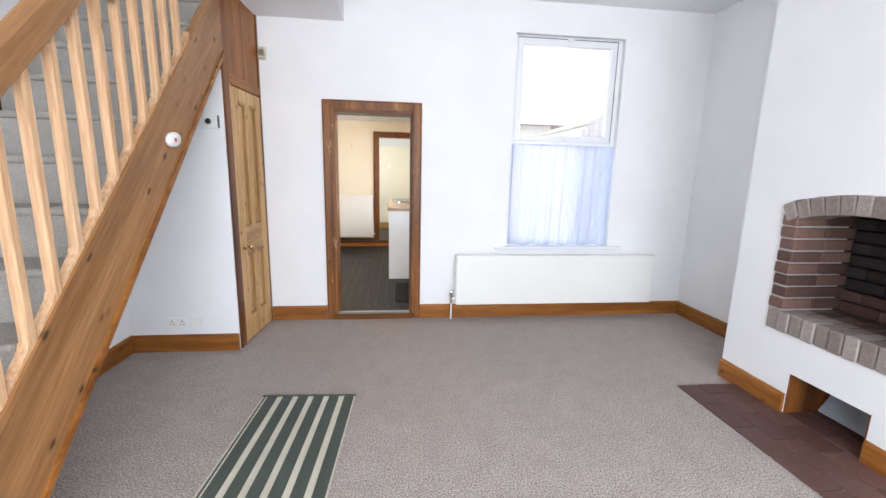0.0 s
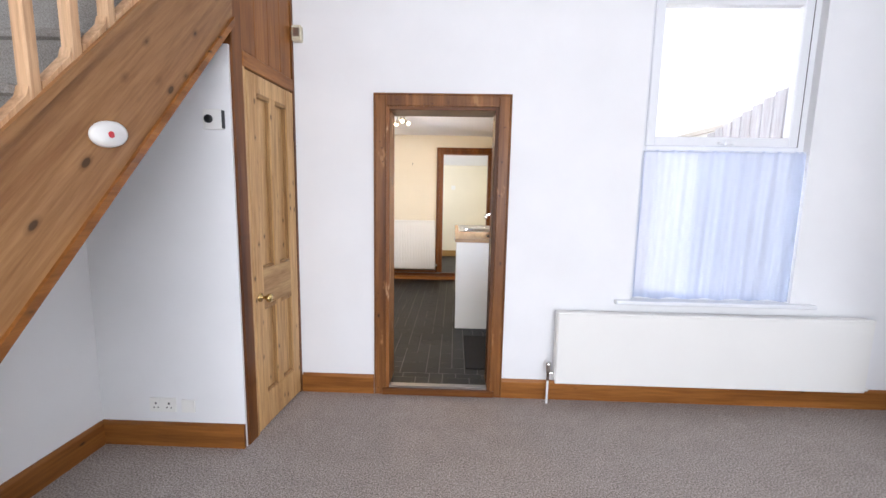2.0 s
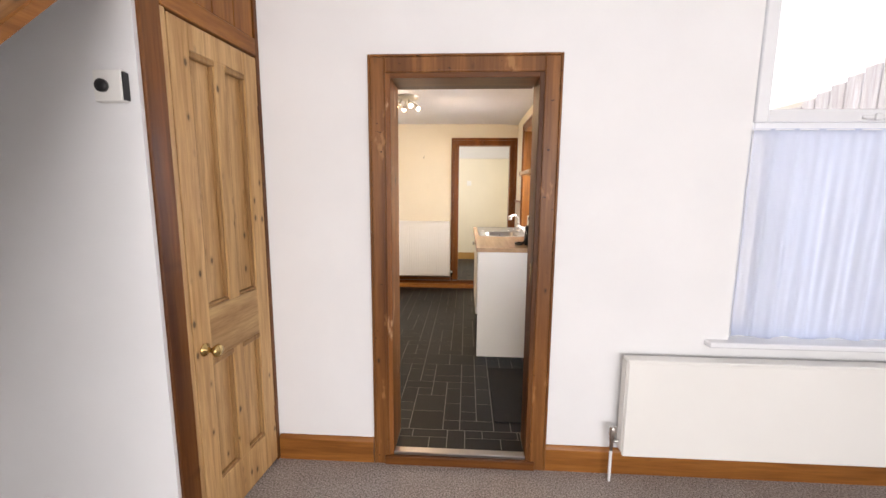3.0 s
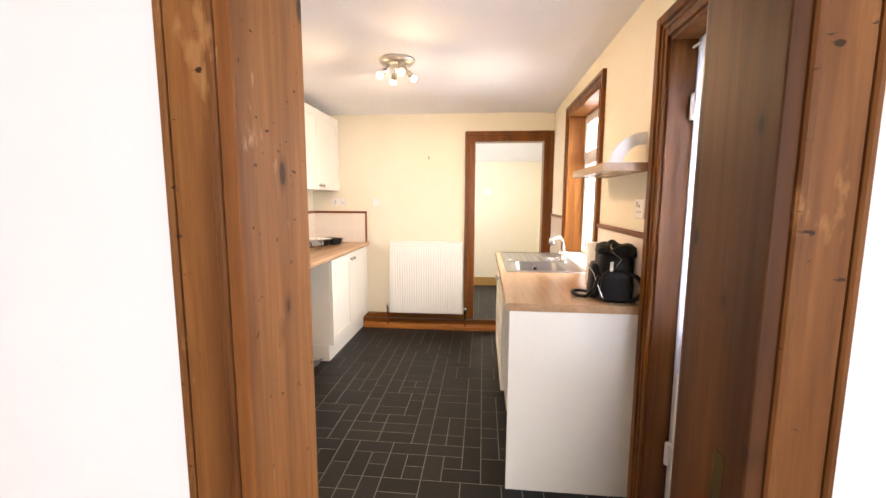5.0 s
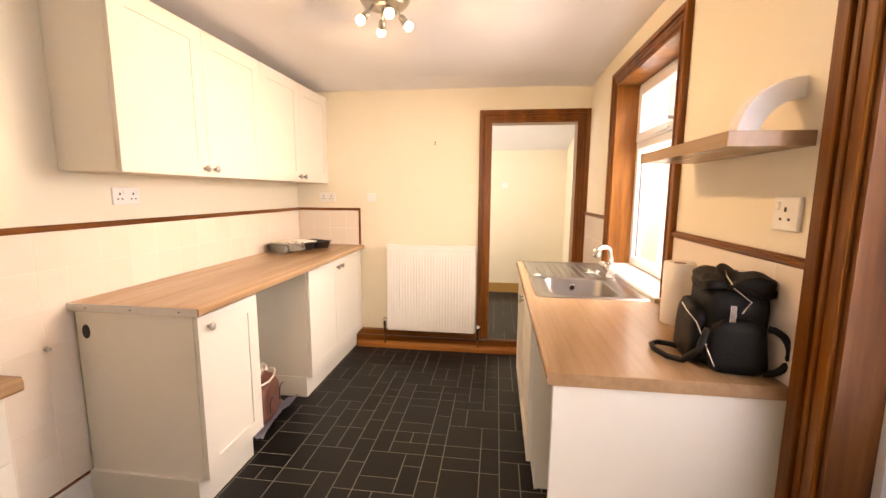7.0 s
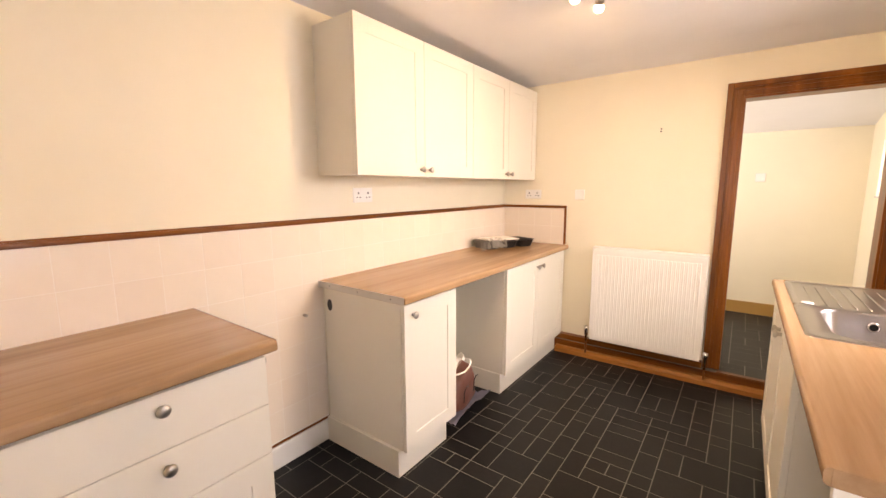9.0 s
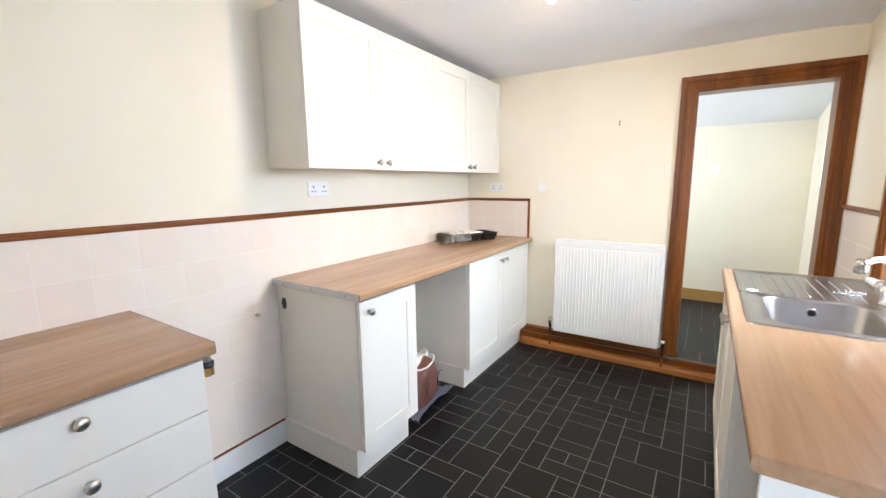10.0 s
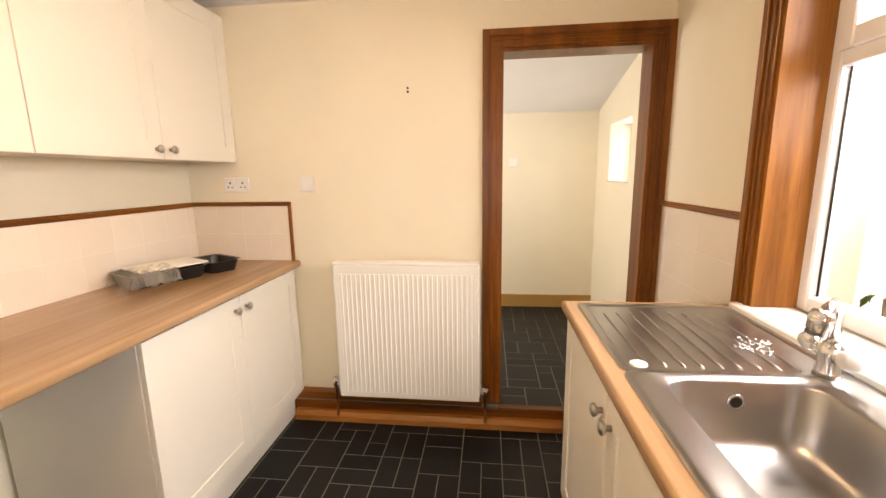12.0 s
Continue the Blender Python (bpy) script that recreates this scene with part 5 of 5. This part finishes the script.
bmesh.ops.transform(bm, matrix=TM, verts=bm.verts[:])
part("tray", bm, BLACK, ft)
bm = bmesh.new()
random.seed(7)
g = [[bm.verts.new(TM @ Vector((-0.2 + 0.16 * i / 16, -0.13 + 0.13 * j / 10, 0.052 + 0.012 * random.random() - (0.04 if i < 2 else 0) - (0.04 if j < 2 else 0)))) for j in range(11)] for i in range(17)]
for a, b in zip(g, g[1:]):
    for j in range(10):
        bm.faces.new((a[j], a[j + 1], b[j + 1], b[j]))
bmesh.ops.solidify(bm, geom=bm.faces[:], thickness=0.0008)
part("film", bm, FILM, ft, "crumpled clear film")
part("card", box(bmesh.new(), -0.13, 0.06, -0.08, 0.075, 0.05, 0.056, 0.001, TM), TOWEL, ft, "pale card sleeve")

# brown bag on a cloth in the gap under the worktop
sb = thing("brown_bag", (-1.66, 6.4, KF), "slumped brown leather bag on the kitchen floor", "bag")
BB = pose(-1.69, 6.41, KF + 0.014, 0, -6, 12)
part("body", slab(0.25, 0.37, 0.25, BB, 0.03, 0.72, 13, 0.04), SUEDE, sb, "", True)
for y0_ in (-0.11, 0.06):
    part("seam", tube([BB @ Vector(p) for p in ((0.132, y0_, 0.06), (0.136, y0_ + 0.01, 0.12), (0.137, y0_ + 0.05, 0.14), (0.137, y0_ + 0.09, 0.13))], 0.003, 6), BLACK, sb)
part("lining", slab(0.15, 0.28, 0.035, BB @ pose(-0.01, 0.0, 0.23, 0, -4, 0), 0.05, 0.75, 15), TOWEL, sb, "white cloth lining spilling over the top", True)
part("rim", tube([BB @ Vector((0.04 + 0.1 * math.cos(a), 0.145 * math.sin(a), 0.243 + 0.008 * math.sin(3 * a))) for a in [math.pi * i / 8 for i in range(17)]], 0.006, 8), TOWEL, sb, "", True)
cz = thing("cloth", (-1.58, 6.4, KF), "crumpled blue-grey cloth under a brown bag", "cloth")
bm = bmesh.new()
g = []
for i in range(18):
    row = []
    for j in range(18):
        x, y = -1.82 + 0.30 * i / 17, 6.20 + 0.42 * j / 17
        f = max(0.0, (i - 11) / 6)
        z = KF + 0.006 + abs(noise.noise(Vector((x * 16, y * 13, 3)))) * 0.03 + 0.05 * f * max(0, math.sin(3.14 * j / 17)) + 0.05 * max(0, (j - 12) / 5) * f
        row.append(bm.verts.new((x, y, z)))
    g.append(row)
for a, b in zip(g, g[1:]):
    for j in range(17):
        bm.faces.new((a[j], a[j + 1], b[j + 1], b[j]))
bmesh.ops.solidify(bm, geom=bm.faces[:], thickness=0.004)
part("fabric", bm, DENIM, cz, "", True)

# ---- outside ----
setting("ground", boxes((-400, 400, -400, 400, -0.3, -0.15)), PAVING, "pale concrete paving and distance", "ground")
nh = thing("house", (4, 14, -0.15), "white rendered neighbouring house with a tiled roof", "house")
part("wall", boxes((-1.5, 5.0, 13.5, 19.5, -0.15, 3.1)), RENDERWALL, nh)
part("roof", prism([(13.2, 3.0), (16.5, 5.4), (19.8, 3.0)], "x", -1.9, 5.4), ROOFTILE, nh)
ow = thing("yard_wall", (3.4, 8, -0.15), "tall white rendered yard wall", "wall")
part("wall", boxes((3.3, 3.5, 4.3, 12.5, -0.15, 2.3)), RENDERWALL, ow)
part("coping", boxes((3.27, 3.53, 4.3, 12.5, 2.3, 2.36)), PAVING, ow)
fe = thing("fence", (3.0, 5.6, -0.15), "white painted board fence beside the yard", "fence")
for k in range(16):
    yk = 4.4 + 0.15 * k
    part("board", box(bmesh.new(), 3.0, 3.02, yk, yk + 0.135, -0.15, 2.46 - 0.240 * (yk - 5.46), 0.003), PALEFENCE, fe)
part("rail", boxes((3.02, 3.05, 4.4, 6.8, 0.5, 0.58)), FENCEWOOD, fe)
random.seed(11)
sb_ = thing("shrub", (1.45, 7.6, -0.15), "green leafy shrub in the yard", "shrub")
part("stem", tube([(1.45, 7.6, -0.15), (1.46, 7.62, 0.5), (1.42, 7.6, 0.85)], 0.02, 7), FENCEWOOD, sb_)
bm = bmesh.new()
for k in range(420):
    c = Vector((random.gauss(1.45, 0.16), random.gauss(7.6, 0.25), random.uniform(0.15, 0.8)))
    m = Matrix.Translation(c) @ Euler((random.uniform(0, 6), random.uniform(0, 6), random.uniform(0, 6))).to_matrix().to_4x4()
    v = [bm.verts.new(m @ Vector(p)) for p in ((-0.035, 0, 0), (0, -0.016, 0.005), (0.04, 0, 0), (0, 0.016, 0.005))]
    bm.faces.new(v)
part("foliage", bm, LEAF, sb_)

# ---- pieces: bricks, hearth tiles, wall tiles, floor tiles ----
def block(name, dx, dy, dz, mat, bevel=0.003):
    return mesh_of(name, box(bmesh.new(), -dx / 2, dx / 2, -dy / 2, dy / 2, -dz / 2, dz / 2, bevel), mat)


fp = thing("fireplace", (BX, FY, 0.5), "brick fireplace surround with an arched head", "fireplace", kind="structure")
part("mortar", boxes((BX - 0.004, BX + 0.36, FY + FR + 0.012, FY + OUT_R - 0.001, 0.51, 1.27), (BX - 0.004, BX + 0.36, FY - OUT_R + 0.001, FY - FR - 0.012, 0.51, 1.27), (BX - 0.004, 2.86, FY - OUT_R + 0.001, FY + OUT_R - 0.001, 0.503, 0.622)), MORTAR, fp)
br = block("brick", 0.2, 0.098, 0.062, BRICK, 0.005)
random.seed(21)
for s in (-1, 1):
    for k in range(8):
        for d in (0, 1):
            piece("brick", br, fp, (BX + 0.088 + 0.208 * d + random.uniform(-0.006, 0.004), FY + s * (FR + 0.042), 0.672 + 0.0735 * k))
sol = block("sill_brick", 0.2, 0.072, 0.125, ARCHBRICK, 0.006)
for k in range(11):
    piece("sill_brick", sol, fp, (BX + 0.082 + random.uniform(-0.006, 0.004), FY - 0.385 + 0.077 * k, 0.565))
wed = block("arch_brick", 0.2, 0.074, 0.108, ARCHBRICK, 0.006)
RAD = (0.425 ** 2 + 0.1 ** 2) / (2 * 0.1)
for k in range(11):
    u = -0.385 + 0.077 * k
    a = math.asin(u / RAD)
    piece("arch_brick", wed, fp, (BX + 0.082, FY + u, 1.17 + 0.055 + 0.075 * (1 - (u / 0.42) ** 2) - 0.0), -a, "X")
part("arch_mortar", prism([(FY + u, 1.205 + 0.075 * (1 - (u / 0.42) ** 2)) for u in [-0.42 + 0.07 * i for i in range(13)]] + [(FY + u, 1.245 + 0.075 * (1 - (u / 0.42) ** 2)) for u in [0.42 - 0.07 * i for i in range(13)]], "x", BX + 0.003, BX + 0.3), MORTAR, fp)
inb = block("back_brick", 0.1, 0.2, 0.062, BRICK, 0.005)
ins = block("back_brick", 0.1, 0.2, 0.062, SOOTBLACK, 0.005)
for k in range(9):
    for j in range(5):
        piece("back_brick", inb if k < 2 else ins, fp, (2.80, 1.58 + 0.208 * j + (0.1 if k % 2 else 0), 0.66 + 0.0735 * k))
for s in (-1, 1):
    for k in range(9):
        for j in range(2):
            piece("brick", br, fp, (2.58 + 0.208 * j + (0.06 if k % 2 else 0), FY + s * (FR + 0.105), 0.66 + 0.0735 * k))
bed = block("hearth_brick", 0.2, 0.096, 0.04, BRICK, 0.004)
for i in range(2):
    for j in range(8):
        piece("hearth_brick", bed, fp, (2.57 + 0.206 * i, 1.62 + 0.103 * j, 0.606))

hearth = setting("hearth", boxes((1.925, BX + 0.3, 1.2, 2.56, -0.02, 0.006)), MORTAR, "dark red quarry tile hearth level with the carpet", "hearth")
qt = block("hearth_tile", 0.1435, 0.233, 0.02, QUARRY, 0.003)
for i in range(5):
    for j in range(6):
        y = 2.437 - 0.24 * j - (0.12 if i % 2 else 0)
        if i == 4 and not 1.7 < y < 2.3:
            continue
        piece("hearth_tile", qt, hearth, (1.9995 + 0.1495 * i, y, 0.004 + random.uniform(0, 0.0015)))
qh = block("hearth_tile", 0.1465, 0.115, 0.02, QUARRY, 0.003)
for i in (1, 3):
    piece("hearth_tile", qh, hearth, (1.9995 + 0.1495 * i, 2.497, 0.005))

def tiled_wall(name, axis, face, out, u0, u1, z0, z1, tw, tz, u_start, z_start):
    bed_ = boxes((min(face, face + out * 0.0075), max(face, face + out * 0.0075), u0, u1, z0, z1) if axis == "y" else (u0, u1, min(face, face + out * 0.0068), max(face, face + out * 0.0068), z0, z1))
    base = setting(name, bed_, TILEGROUT, "ivory glazed wall tiles with pale grout", "wall tiles")
    cache = {}
    z = z_start
    while z > z0 + 0.01:
        zb = max(z0, z - tz)
        u = u_start
        while u < u1 - 0.004:
            a, b = max(u, u0), min(u + tw, u1)
            if b - a > 0.01:
                key = (round(b - a, 3), round(z - zb, 3))
                if key not in cache:
                    w, h = key[0] - 0.0016, key[1] - 0.0016
                    cache[key] = block("wall_tile", 0.007, w, h, WALLTILE, 0.0007) if axis == "y" else block("wall_tile", w, 0.007, h, WALLTILE, 0.0012)
                c = face + out * 0.0045
                tilt = random.uniform(-0.0008, 0.0008)
                piece("wall_tile", cache[key], base, (c, (a + b) / 2, (z + zb) / 2) if axis == "y" else ((a + b) / 2, c, (z + zb) / 2), tilt, "Z")
            u += tw
        z -= tz
    return base


random.seed(31)
tiled_wall("wall_tiles_west", "y", LX, 1, KW + 0.012, 5.71, KF + 0.134, 1.277, 0.153, 0.153, KW - 0.03, 1.277)
tiled_wall("wall_tiles_west_far", "y", LX, 1, 5.71, BY, CT - 0.02, 1.277, 0.153, 0.153, 5.71, 1.277)
tiled_wall("wall_tiles_north", "x", BY, -1, LX + 0.01, -1.478, CT + 0.03, 1.28, 0.153, 0.153, LX, 1.28)
tiled_wall("wall_tiles_east", "y", RX, -1, 5.268, 6.014, CT + 0.03, 1.268, 0.25, 0.2, 5.14, 1.268)
tiled_wall("wall_tiles_east_far", "y", RX, -1, 7.072, BY - 0.002, CT - 0.6, 1.268, 0.3, 0.16, 7.072, 1.268)


def slate_floor(base, x0, x1, y0, y1, z, unit, seed, limit):
    """Large squares, oblongs and small squares laid at random on one grid."""
    random.seed(seed)
    nx, ny = int((x1 - x0) / unit) + 2, int((y1 - y0) / unit) + 2
    used, cells = set(), []
    for j in range(ny):
        for i in range(nx):
            if (i, j) in used:
                continue
            opts = [(2, 2), (1, 2), (2, 1), (2, 2), (1, 2), (2, 1), (1, 1)]
            random.shuffle(opts)
            opts.append((1, 1))
            for w, h in opts:
                c = [(i + a, j + b) for a in range(w) for b in range(h)]
                if all(q not in used for q in c):
                    used.update(c)
                    cells.append((i, j, w, h))
                    break
    cache, rest, n = {}, bmesh.new(), 0
    ox = random.uniform(-0.05, 0)
    for i, j, w, h in cells:
        a0, a1, b0, b1 = max(x0, x0 + ox + i * unit), min(x1, x0 + ox + (i + w) * unit), max(y0, y0 + j * unit), min(y1, y0 + (j + h) * unit)
        if a1 - a0 < 0.012 or b1 - b0 < 0.012:
            continue
        cx, cy = (a0 + a1) / 2, (b0 + b1) / 2
        if -1.5 < cx < 0.0 and n < limit:
            key = (round(a1 - a0, 3), round(b1 - b0, 3))
            if key not in cache:
                cache[key] = block("floor_tile", key[0] - 0.0042, key[1] - 0.0042, 0.006, SLATE, 0.001)
            piece("floor_tile", cache[key], base, (cx, cy, z - 0.003))
            n += 1
        else:
            box(rest, a0 + 0.0021, a1 - 0.0021, b0 + 0.0021, b1 - 0.0021, z - 0.006, z)
    tagged(part("floor_tiles", rest, SLATE, base), kind="stuff")


kf = bpy.data.objects["kitchen_floor"]
slate_floor(kf, LX, RX, KW + 0.002, 7.69, KF, 0.098, 5, 300)
slate_floor(kf, -0.552, 0.127, BW + 0.036, KW, KF, 0.098, 6, 40)
slate_floor(bpy.data.objects["utility_floor"], UX0, UX1, BY - 0.03, UY1 - 0.02, UF, 0.098, 8, 160)
